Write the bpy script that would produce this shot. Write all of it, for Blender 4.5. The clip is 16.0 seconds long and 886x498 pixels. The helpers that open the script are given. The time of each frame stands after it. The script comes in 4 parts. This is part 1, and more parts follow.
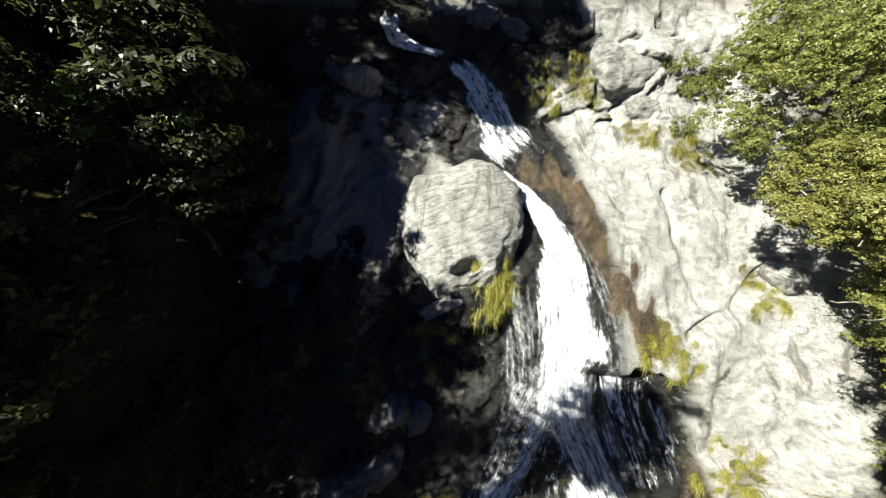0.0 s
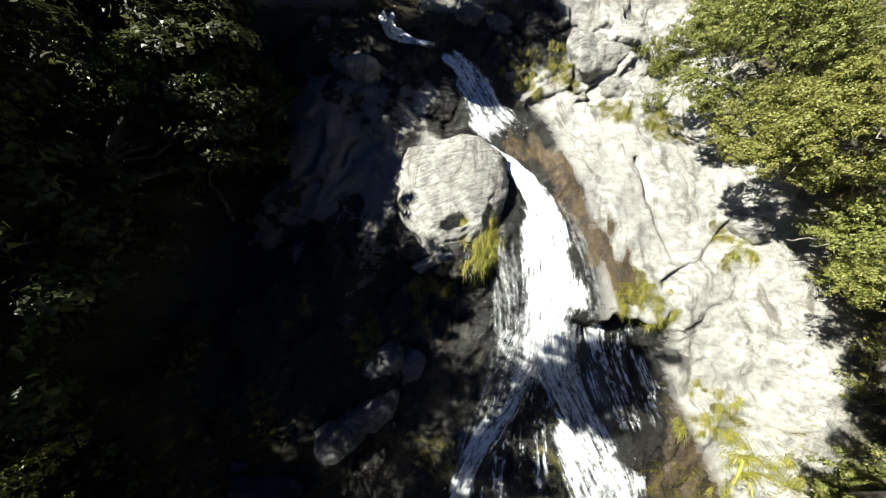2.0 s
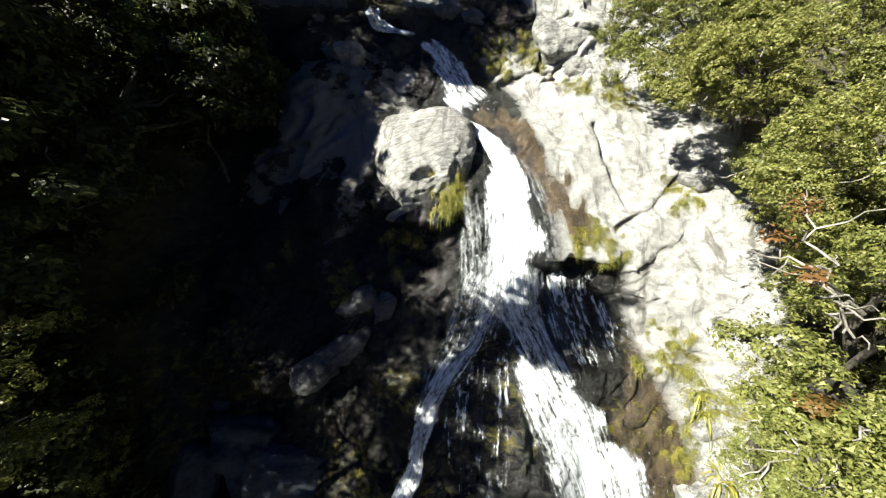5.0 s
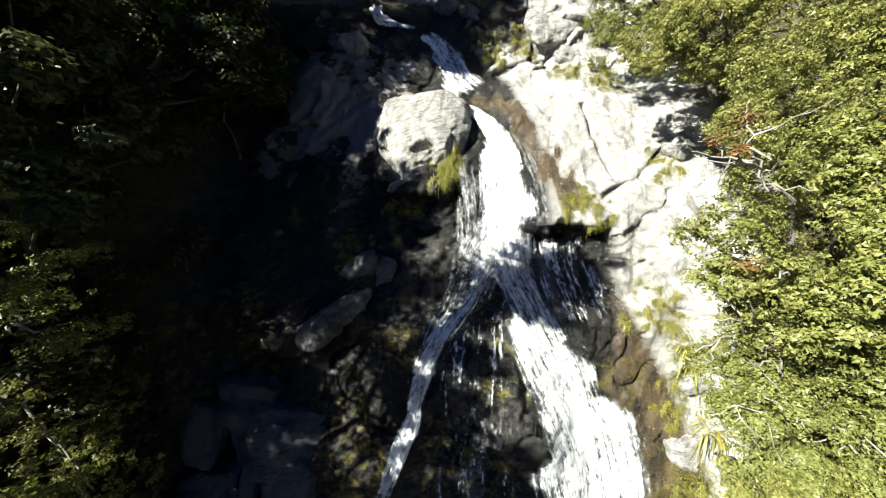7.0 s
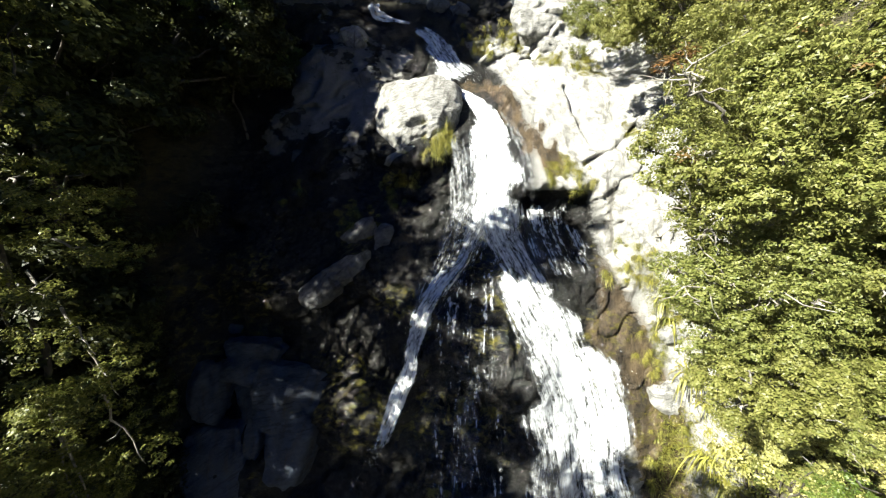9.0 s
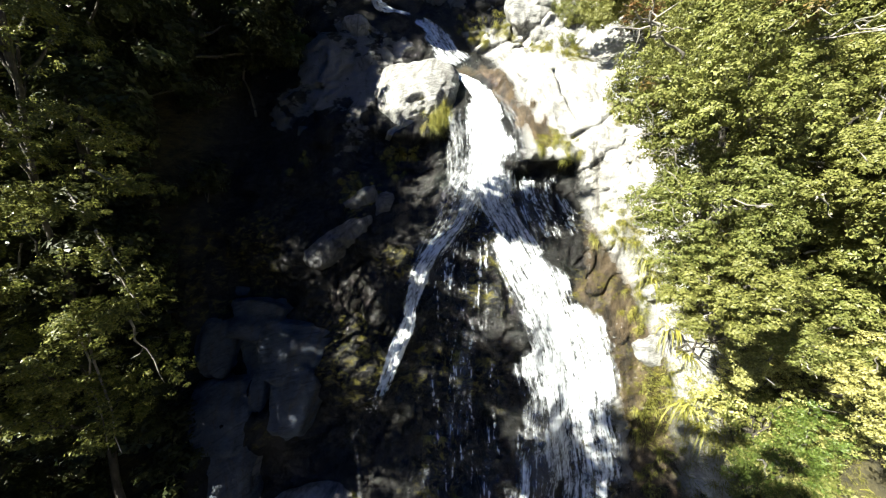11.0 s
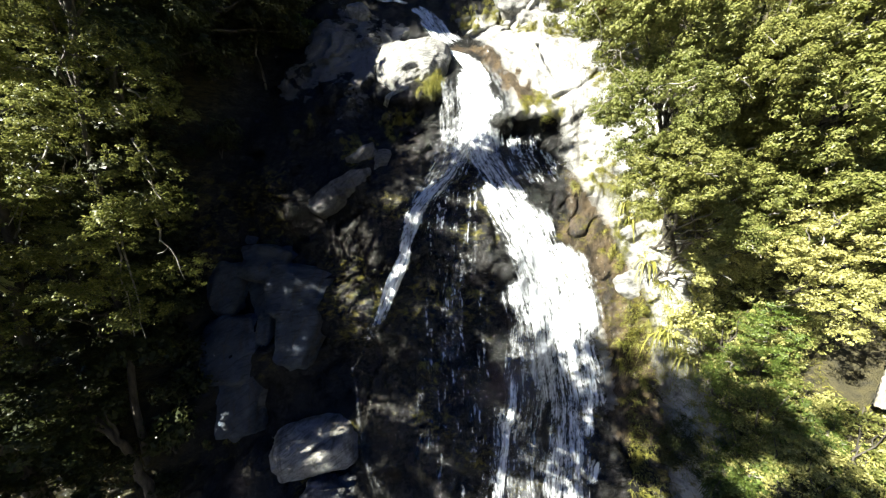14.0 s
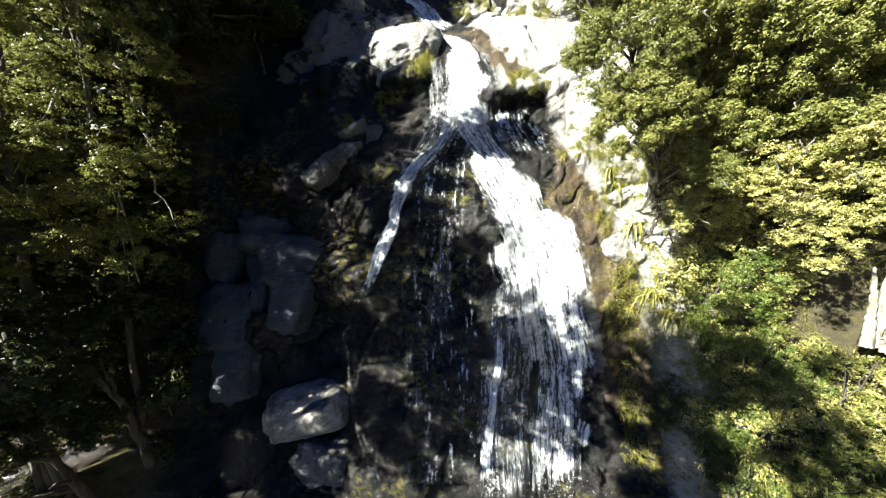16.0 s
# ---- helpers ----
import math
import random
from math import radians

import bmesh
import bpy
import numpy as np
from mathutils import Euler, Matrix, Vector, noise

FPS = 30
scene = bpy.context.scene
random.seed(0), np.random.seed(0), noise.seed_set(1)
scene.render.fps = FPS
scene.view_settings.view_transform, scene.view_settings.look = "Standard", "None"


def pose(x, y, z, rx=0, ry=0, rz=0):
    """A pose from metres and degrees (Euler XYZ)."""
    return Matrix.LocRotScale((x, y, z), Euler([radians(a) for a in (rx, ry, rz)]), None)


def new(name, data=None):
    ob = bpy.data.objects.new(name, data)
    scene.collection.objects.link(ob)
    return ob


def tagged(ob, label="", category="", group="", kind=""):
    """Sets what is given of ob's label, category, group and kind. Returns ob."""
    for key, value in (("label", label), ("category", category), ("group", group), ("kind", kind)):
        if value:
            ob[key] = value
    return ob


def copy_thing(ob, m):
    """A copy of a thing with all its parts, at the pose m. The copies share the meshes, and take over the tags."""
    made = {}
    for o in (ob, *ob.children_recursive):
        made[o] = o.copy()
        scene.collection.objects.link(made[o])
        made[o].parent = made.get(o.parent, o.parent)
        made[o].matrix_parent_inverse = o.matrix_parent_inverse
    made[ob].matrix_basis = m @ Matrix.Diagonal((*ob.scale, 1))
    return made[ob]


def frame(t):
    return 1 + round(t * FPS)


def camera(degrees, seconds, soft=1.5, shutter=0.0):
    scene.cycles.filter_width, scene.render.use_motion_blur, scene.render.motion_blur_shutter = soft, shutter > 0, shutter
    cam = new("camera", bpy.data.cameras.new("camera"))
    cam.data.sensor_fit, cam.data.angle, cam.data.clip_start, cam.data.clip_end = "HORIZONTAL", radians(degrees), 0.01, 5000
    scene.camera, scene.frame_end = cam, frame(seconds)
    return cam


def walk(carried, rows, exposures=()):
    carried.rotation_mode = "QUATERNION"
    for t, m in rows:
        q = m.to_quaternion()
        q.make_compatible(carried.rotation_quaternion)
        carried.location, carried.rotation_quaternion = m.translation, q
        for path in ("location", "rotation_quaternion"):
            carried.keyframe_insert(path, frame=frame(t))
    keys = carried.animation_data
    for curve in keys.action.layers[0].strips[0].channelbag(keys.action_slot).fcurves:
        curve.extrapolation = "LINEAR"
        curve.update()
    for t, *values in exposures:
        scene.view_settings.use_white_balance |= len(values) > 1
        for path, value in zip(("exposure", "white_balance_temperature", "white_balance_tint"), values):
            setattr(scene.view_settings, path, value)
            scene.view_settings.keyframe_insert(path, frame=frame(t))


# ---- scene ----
cam = camera(110.0, 16.0, soft=1.2)
# seconds, place, turn about x, y, z
PATH = [
    (0, 0.000, 0.000, 22.000, 65.00, -1.09, 0.51),
    (0.5, 0.069, -0.561, 21.556, 65.97, -0.86, 0.56),
    (1, 0.161, -1.105, 21.090, 66.74, -0.47, 0.67),
    (1.5, 0.344, -1.597, 20.625, 67.55, -0.17, 0.90),
    (2, 0.643, -2.044, 20.164, 68.39, -0.07, 1.12),
    (2.5, 0.991, -2.460, 19.688, 69.22, 0.12, 1.56),
    (3, 1.377, -2.833, 19.210, 70.03, 0.30, 1.93),
    (3.5, 1.742, -3.180, 18.760, 70.77, 0.46, 2.25),
    (4, 2.037, -3.515, 18.317, 71.39, 0.41, 2.34),
    (6.5, 2.657, -5.281, 16.128, 74.17, 0.60, 2.78),
    (7, 2.703, -5.647, 15.636, 74.75, 0.67, 2.88),
    (7.5, 2.757, -6.045, 15.127, 75.45, 0.76, 2.76),
    (8, 2.823, -6.453, 14.617, 76.00, 0.91, 2.54),
    (8.5, 2.885, -6.851, 14.092, 76.58, 1.09, 2.36),
    (9, 2.926, -7.241, 13.556, 77.11, 1.19, 2.32),
    (11.5, 2.968, -8.962, 11.075, 78.92, 0.94, 1.70),
    (12, 3.058, -9.286, 10.515, 79.43, 1.09, 1.49),
    (12.5, 3.173, -9.625, 9.925, 79.89, 1.18, 1.65),
    (13, 3.307, -9.961, 9.334, 80.40, 1.35, 1.86),
    (13.5, 3.425, -10.270, 8.748, 80.83, 1.49, 2.01),
    (14, 3.504, -10.554, 8.173, 81.15, 1.58, 2.37),
    (14.5, 3.606, -10.793, 7.619, 81.55, 1.89, 2.66),
    (15, 3.788, -10.979, 7.074, 81.94, 2.11, 2.98),
    (15.5, 4.061, -11.089, 6.531, 82.32, 2.30, 3.30),
    (16, 4.413, -11.141, 5.987, 82.70, 2.39, 3.50),
]
walk(cam, [(t, pose(x, y, z, rx, ry, rz)) for t, x, y, z, rx, ry, rz in PATH], [(0.0, 1.78), (4.0, 1.9), (8.0, 2.2), (12.0, 2.45), (16.0, 2.58)])

# ---- light ----
SUN = Vector((-0.65, -0.48, 0.59)).normalized()
world = bpy.data.worlds.new("world")
scene.world = world
world.use_nodes = True
sky = world.node_tree.nodes.new("ShaderNodeTexSky")
sky.sky_type = "NISHITA"
sky.sun_disc = False
sky.ozone_density = 6.0
sky.sun_elevation = math.asin(SUN.z)
sky.sun_rotation = math.atan2(SUN.x, SUN.y)
clear = world.node_tree.nodes.new("ShaderNodeMix")
clear.data_type, clear.blend_type = "RGBA", "MULTIPLY"
clear.inputs[0].default_value = 1.0
clear.inputs[7].default_value = (0.27, 0.74, 1.8, 1)
world.node_tree.links.new(sky.outputs[0], clear.inputs[6])
world.node_tree.links.new(clear.outputs[2], world.node_tree.nodes["Background"].inputs[0])
world.node_tree.nodes["Background"].inputs[1].default_value = 0.0086
sun = new("sun", bpy.data.lights.new("sun", "SUN"))
sun.data.energy, sun.data.angle, sun.data.color = 5.0, radians(0.5), (1.0, 0.985, 0.86)
sun.matrix_world = Matrix.Translation((-40, -25, 60)) @ SUN.to_track_quat("Z", "Y").to_matrix().to_4x4()


# ---- materials ----
class Nodes:
    """Short hand for building a node tree."""

    def __init__(self, name):
        self.mat = bpy.data.materials.new(name)
        self.mat.use_nodes = True
        self.tree = self.mat.node_tree
        self.tree.nodes.clear()
        self.out = self.add("OutputMaterial")
        self.coord = self.add("TexCoord").outputs["Object"]

    def add(self, kind, ins=None, **attrs):
        node = self.tree.nodes.new("ShaderNode" + kind)
        for key, value in attrs.items():
            setattr(node, key, value)
        for key, value in (ins or {}).items():
            self.put(node.inputs[key], value)
        return node

    def put(self, socket, value):
        if isinstance(value, bpy.types.NodeSocket):
            self.tree.links.new(value, socket)
        elif isinstance(value, bpy.types.Node):
            self.tree.links.new(value.outputs[0], socket)
        else:
            socket.default_value = value

    def noise(self, scale, detail=4.0, rough=0.55, stretch=None, distort=0.0):
        vec = self.coord
        if stretch:
            vec = self.add("Mapping", {"Vector": self.coord, "Scale": stretch}).outputs[0]
        return self.add("TexNoise", {"Vector": vec, "Scale": scale, "Detail": detail, "Roughness": rough, "Distortion": distort}).outputs["Fac"]

    def ramp(self, fac, *stops):
        node = self.add("ValToRGB", {"Fac": fac})
        el = node.color_ramp.elements
        while len(el) < len(stops):
            el.new(0.5)
        for e, (at, col) in zip(el, stops):
            e.position = at
            e.color = (*col, 1) if len(col) == 3 else col
        return node.outputs["Color"]

    def level(self, fac, lo, hi):
        return self.add("MapRange", {"Value": fac, "From Min": lo, "From Max": hi}, clamp=True).outputs[0]

    def math(self, op, a, b=0.0):
        node = self.add("Math", operation=op)
        self.put(node.inputs[0], a), self.put(node.inputs[1], b)
        return node.outputs[0]

    def mix(self, fac, a, b, blend="MIX"):
        node = self.add("Mix", data_type="RGBA", blend_type=blend)
        self.put(node.inputs[0], fac)
        for n, v in ((6, a), (7, b)):
            self.put(node.inputs[n], (*v, 1) if isinstance(v, tuple) and len(v) == 3 else v)
        return node.outputs[2]

    def bump(self, height, strength, distance, normal=None):
        node = self.add("Bump", {"Height": height, "Strength": strength, "Distance": distance})
        if normal is not None:
            self.put(node.inputs["Normal"], normal)
        return node.outputs[0]

    def surface(self, shader):
        self.tree.links.new(shader.outputs[0], self.out.inputs[0])
        return self.mat


def rock_material(name, dark, light, stained=True):
    n = Nodes(name)
    big, mid, fine = n.noise(0.3, 6, 0.6), n.noise(1.9, 10, 0.72, (1, 1, 1.5), 0.4), n.noise(16, 6, 0.75)
    col = n.mix(n.level(mid, 0.36, 0.62), dark, light)
    col = n.mix(n.math("MULTIPLY", n.level(big, 0.45, 0.62), 0.6), col, tuple(0.55 * c for c in light))
    col = n.mix(n.math("MULTIPLY", n.level(fine, 0.56, 0.66), 0.6), col, (0.06, 0.057, 0.05))
    streak = n.noise(1.5, 8, 0.7, (1.0, 0.35, 0.2), 0.8)
    col = n.mix(n.math("MULTIPLY", n.level(streak, 0.53, 0.64), 0.75), col, (0.07, 0.06, 0.045))
    lichen = n.noise(5.0, 6, 0.65)
    col = n.mix(n.math("MULTIPLY", n.level(lichen, 0.6, 0.68), 0.45), col, (0.22, 0.20, 0.09))
    if not stained:
        tilted = n.add("Mapping", {"Vector": n.coord, "Scale": (1.5, 1.5, 0.25), "Rotation": (0, -0.45, 0)}, vector_type="TEXTURE").outputs[0]
        vein = n.add("TexNoise", {"Vector": tilted, "Scale": 2.2, "Detail": 9.0, "Roughness": 0.72, "Distortion": 0.6}).outputs["Fac"]
        col = n.mix(n.math("MULTIPLY", n.level(vein, 0.51, 0.59), 0.65), col, tuple(0.35 * c for c in dark))
    rough = 0.72
    if stained:
        wet_shade = n.add("Attribute", attribute_name="wet_shade").outputs["Fac"]
        ochre = n.add("Attribute", attribute_name="ochre").outputs["Fac"]
        moss = n.add("Attribute", attribute_name="moss").outputs["Fac"]
        soil = n.add("Attribute", attribute_name="soil").outputs["Fac"]
        wobble = n.math("SUBTRACT", mid, 0.5)
        # darkens soaked rock, and rock that has shade put into its colour
        wet_shade_mask = n.level(n.math("ADD", wet_shade, n.math("MULTIPLY", wobble, 1.2)), 0.25, 0.7)
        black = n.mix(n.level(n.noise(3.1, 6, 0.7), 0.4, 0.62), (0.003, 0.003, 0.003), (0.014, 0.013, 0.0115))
        col = n.mix(n.math("MULTIPLY", wet_shade_mask, 0.97), col, black)
        ochrem = n.level(n.math("ADD", ochre, n.math("MULTIPLY", wobble, 1.2)), 0.3, 0.8)
        brown = n.mix(n.level(n.noise(1.7, 7, 0.7, (1.0, 0.5, 0.3)), 0.38, 0.62), (0.125, 0.092, 0.055), (0.034, 0.028, 0.021))
        col = n.mix(ochrem, col, brown)
        mossm = n.level(n.math("ADD", moss, n.math("MULTIPLY", wobble, 1.6)), 0.35, 0.6)
        green = n.mix(n.level(n.noise(9, 6, 0.75), 0.38, 0.62), (0.04, 0.042, 0.008), (0.18, 0.155, 0.025))
        col = n.mix(mossm, col, green)
        earth = n.mix(n.level(mid, 0.35, 0.65), (0.022, 0.020, 0.011), (0.095, 0.08, 0.03))
        col = n.mix(soil, col, earth)
        rough = n.math("SUBTRACT", 0.75, n.math("MULTIPLY", n.math("MAXIMUM", wet_shade_mask, ochrem), 0.6))
    relief = n.bump(mid, 1.0, 0.34)
    relief = n.bump(n.noise(5.5, 9, 0.75, (1.0, 1.0, 2.2), 0.6), 1.0, 0.13, relief)
    relief = n.bump(fine, 0.9, 0.03, relief)
    return n.surface(n.add("BsdfPrincipled", {"Base Color": col, "Roughness": rough, "Normal": relief}))


def leaf_material(name, stops, shine=0.45, through_light=0.32):
    n = Nodes(name)
    island = n.add("NewGeometry").outputs["Random Per Island"]
    own = n.add("ObjectInfo").outputs["Random"]
    col = n.ramp(island, *stops)
    col = n.mix(n.math("MULTIPLY", n.level(n.noise(0.55, 3), 0.4, 0.62), 0.7), col, n.mix(0.35, col, (0.11, 0.108, 0.03)))
    col = n.mix(n.math("MULTIPLY", own, 0.45), col, n.mix(0.6, col, (0.10, 0.155, 0.045)))
    front = n.add("BsdfPrincipled", {"Base Color": col, "Roughness": shine, "Specular IOR Level": 0.35})
    back = n.add("BsdfTranslucent", {"Color": n.mix(0.5, col, (0.155, 0.16, 0.06))})
    return n.surface(n.add("MixShader", {0: through_light, 1: front.outputs[0], 2: back.outputs[0]}))


def bark_material(name, dark, light):
    n = Nodes(name)
    mid = n.noise(6, 5, 0.6, (1, 1, 0.3))
    col = n.mix(n.level(mid, 0.35, 0.65), dark, light)
    col = n.mix(n.level(n.noise(2.0, 3), 0.55, 0.7), col, (0.06, 0.07, 0.03))
    return n.surface(n.add("BsdfPrincipled", {"Base Color": col, "Roughness": 0.85, "Normal": n.bump(mid, 1.0, 0.06)}))


def water_material(name, lo, hi, streaks=1.9):
    """Falling white water: opaque foam in streaks, clear and glossy between them."""
    n = Nodes(name)
    along = n.add("Attribute", attribute_name="flow").outputs["Vector"]
    streak = n.add("TexNoise", {"Vector": n.add("Mapping", {"Vector": along, "Scale": (streaks, 0.13, 1)}).outputs[0], "Scale": 2.6, "Detail": 9.0, "Roughness": 0.7, "Distortion": 0.35}).outputs["Fac"]
    clump = n.add("TexNoise", {"Vector": n.add("Mapping", {"Vector": along, "Scale": (1, 0.45, 1)}).outputs[0], "Scale": 1.7, "Detail": 5.0, "Roughness": 0.65}).outputs["Fac"]
    body = n.add("Attribute", attribute_name="body").outputs["Fac"]
    mixed = n.math("ADD", n.math("MULTIPLY", streak, 1.3), n.math("SUBTRACT", n.math("MULTIPLY", clump, 0.9), 0.6))
    fleck = n.add("TexNoise", {"Vector": n.add("Mapping", {"Vector": along, "Scale": (1, 0.55, 1)}).outputs[0], "Scale": 7.5, "Detail": 4.0, "Roughness": 0.7}).outputs["Fac"]
    mixed = n.math("ADD", mixed, n.math("MULTIPLY", n.math("SUBTRACT", fleck, 0.5), 0.75))
    dense = n.math("POWER", n.level(n.math("ADD", mixed, n.math("SUBTRACT", body, 0.5)), lo, hi), 1.8)
    relief = n.bump(streak, 1.0, 0.22)
    foam = n.add("BsdfPrincipled", {"Base Color": (0.72, 0.75, 0.78, 1), "Roughness": 0.55, "Normal": relief})
    clear = n.add("BsdfPrincipled", {"Base Color": (0.02, 0.025, 0.025, 1), "Roughness": 0.08, "Normal": relief, "Alpha": 0.05})
    return n.surface(n.add("MixShader", {0: dense, 1: clear.outputs[0], 2: foam.outputs[0]}))


ROCK = rock_material("granite", (0.20, 0.197, 0.185), (0.62, 0.61, 0.58))
BOULDER = rock_material("boulder granite", (0.17, 0.168, 0.158), (0.58, 0.57, 0.54), False)
# boulder granite made darker, so that its colour carries the shade
DARK_ROCK = rock_material("shade-darkened granite", (0.06, 0.062, 0.066), (0.26, 0.265, 0.275), False)
# the blue skylight of the shaded bank is mixed into this rock's colour
SHADE_BLUE_ROCK = rock_material("granite tinted with blue shade", (0.045, 0.058, 0.082), (0.125, 0.16, 0.22), False)
BEECH = leaf_material("beech leaves", ((0.0, (0.107, 0.12, 0.026)), (0.4, (0.183, 0.19, 0.046)), (0.8, (0.258, 0.253, 0.072)), (1.0, (0.335, 0.32, 0.115))), 0.45, 0.4)
# own copy of the beech leaf, its colour tuned to carry the left tree's sunlight
SUN_BEECH = leaf_material("beech leaves with added sun", ((0.0, (0.065, 0.08, 0.013)), (0.5, (0.17, 0.185, 0.032)), (1.0, (0.34, 0.325, 0.085))), 0.4, 0.45)
# very low leaf colour that stands in for forest shade
SHADE_LEAF = leaf_material("leaves darkened for shade", ((0.0, (0.007, 0.011, 0.004)), (0.6, (0.018, 0.024, 0.006)), (1.0, (0.042, 0.047, 0.013))))
FRESH = leaf_material("fresh shrub leaves", ((0.0, (0.04, 0.066, 0.010)), (0.6, (0.085, 0.13, 0.02)), (1.0, (0.18, 0.215, 0.045))))
PALE = leaf_material("pale shrub leaves", ((0.0, (0.17, 0.17, 0.05)), (0.6, (0.41, 0.385, 0.12)), (1.0, (0.62, 0.58, 0.24))))
RUST = leaf_material("dry brown leaves", ((0.0, (0.10, 0.05, 0.018)), (1.0, (0.20, 0.09, 0.03))))
GRASS = leaf_material("yellow sedge", ((0.0, (0.09, 0.09, 0.014)), (0.5, (0.25, 0.228, 0.035)), (1.0, (0.42, 0.37, 0.08))), 0.5, 0.25)
BARK = bark_material("grey bark", (0.03, 0.025, 0.02), (0.10, 0.088, 0.072))
DEAD = bark_material("bleached wood", (0.10, 0.088, 0.072), (0.34, 0.315, 0.275))
FALL = water_material("white water", 0.34, 0.74)
VEIL = water_material("thin water", 0.40, 1.0, 2.4)
GLINT = water_material("painted glint flecks", 0.50, 0.78, 1.3)


# ---- small tools ----
def mesh_of(name, verts, faces, material, smooth=True):
    """A mesh from numpy arrays; faces are all of one size."""
    me = bpy.data.meshes.new(name)
    verts, faces = np.asarray(verts, np.float32), np.asarray(faces, np.int32)
    k = faces.shape[1]
    me.vertices.add(len(verts))
    me.vertices.foreach_set("co", verts.ravel())
    me.loops.add(faces.size)
    me.loops.foreach_set("vertex_index", faces.ravel())
    me.polygons.add(len(faces))
    me.polygons.foreach_set("loop_start", np.arange(0, faces.size, k, dtype=np.int32))
    me.polygons.foreach_set("use_smooth", np.full(len(faces), smooth))
    me.materials.append(material)
    me.update(calc_edges=True)
    me.validate()
    return me


def part(name, me, parent, label="", kind=""):
    ob = new(name, me)
    ob.parent = parent
    return tagged(ob, label, "", "", kind)


def smooth(a, b, v):
    u = np.clip((v - a) / (b - a), 0, 1)
    return u * u * (3 - 2 * u)


def hashed(ix, iy, seed):
    n = (ix.astype(np.int64) * 374761393 + iy.astype(np.int64) * 668265263 + seed * 2147483647) & 0xFFFFFFFF
    n = ((n ^ (n >> 13)) * 1274126177) & 0xFFFFFFFF
    n = ((n ^ (n >> 16)) * 2246822519) & 0xFFFFFFFF
    return (n ^ (n >> 15)).astype(np.float64) / 0xFFFFFFFF


def value(x, y, seed=0):
    ix, iy = np.floor(x), np.floor(y)
    fx, fy = x - ix, y - iy
    fx, fy = fx * fx * fx * (fx * (fx * 6 - 15) + 10), fy * fy * fy * (fy * (fy * 6 - 15) + 10)
    a, b = hashed(ix, iy, seed), hashed(ix + 1, iy, seed)
    c, d = hashed(ix, iy + 1, seed), hashed(ix + 1, iy + 1, seed)
    return (a + (b - a) * fx) * (1 - fy) + (c + (d - c) * fx) * fy - 0.5


def fbm(x, y, seed=0, octaves=4):
    out, amp = 0.0, 1.0
    for n in range(octaves):
        out = out + amp * value(x * 2**n + 17.3 * n, y * 2**n - 9.1 * n, seed + n)
        amp *= 0.5
    return out


def cells(x, y, seed=0):
    """Distances to the nearest and the second nearest cell point, and the nearest cell's own number."""
    ix, iy = np.floor(x), np.floor(y)
    first, second, own = np.full(x.shape, 9.0), np.full(x.shape, 9.0), np.zeros(x.shape)
    for dx in (-1, 0, 1):
        for dy in (-1, 0, 1):
            cx, cy = ix + dx, iy + dy
            d = np.hypot(cx + hashed(cx, cy, seed) - x, cy + hashed(cx, cy, seed + 5) - y)
            near = d < first
            second = np.where(near, first, np.minimum(second, d))
            own = np.where(near, hashed(cx, cy, seed + 9), own)
            first = np.where(near, d, first)
    return first, second, own


def line_gap(x, z, pts):
    """Distance in the (x, z) plane to a polyline."""
    out = np.full(np.shape(x), 99.0)
    for (ax, az), (bx, bz) in zip(pts, pts[1:]):
        u = np.clip(((x - ax) * (bx - ax) + (z - az) * (bz - az)) / ((bx - ax) ** 2 + (bz - az) ** 2), 0, 1)
        out = np.minimum(out, np.hypot(x - ax - u * (bx - ax), z - az - u * (bz - az)))
    return out


# ---- the lie of the land ----
# the streams, seen against the face: x, z
TOP_FALL = [(-2.9, 26.2), (-2.5, 24.8), (-1.3, 24.35), (0.3, 24.1)]
UPPER_FALL = [(0.3, 24.1), (1.3, 23.2), (2.0, 22.0), (2.7, 20.8), (3.5, 20.0), (4.0, 19.7)]
CHUTE = [(2.2, 19.5), (3.4, 18.7), (4.2, 17.8), (4.8, 16.6), (5.0, 15.2), (4.9, 13.6), (4.7, 12.2), (4.8, 10.9), (4.9, 10.2)]
RIGHT_FALL = [(4.9, 13.0), (4.9, 11.6), (5.2, 10.5), (5.9, 9.2), (6.6, 7.8), (7.3, 6.3), (8.1, 4.4), (8.5, 2.6), (8.6, 0.5), (8.9, -2.0), (8.8, -4.5), (8.4, -7.3)]
LEFT_FALL = [(4.5, 12.8), (4.3, 11.6), (3.8, 10.6), (3.2, 9.7), (2.2, 8.6), (1.4, 7.6), (1.0, 6.5), (0.75, 5.3), (0.1, 3.7), (-0.8, 1.7)]
LOW_TRICKLE = [(-0.9, 1.6), (-2.2, -0.6), (-1.3, -2.8), (-0.4, -4.8), (0.7, -6.3)]
PROFILE_Z = [-9, -6, -3, -1, 3.3, 6.5, 9, 10.5, 12.5, 14.8, 16, 18, 20, 22.5, 25.5, 29, 40]
PROFILE_Y = [0.2, 1.4, 2.5, 3.0, 4.2, 5.5, 7.0, 7.9, 8.7, 9.9, 10.8, 12.2, 14.6, 16.5, 18.2, 20.5, 30]


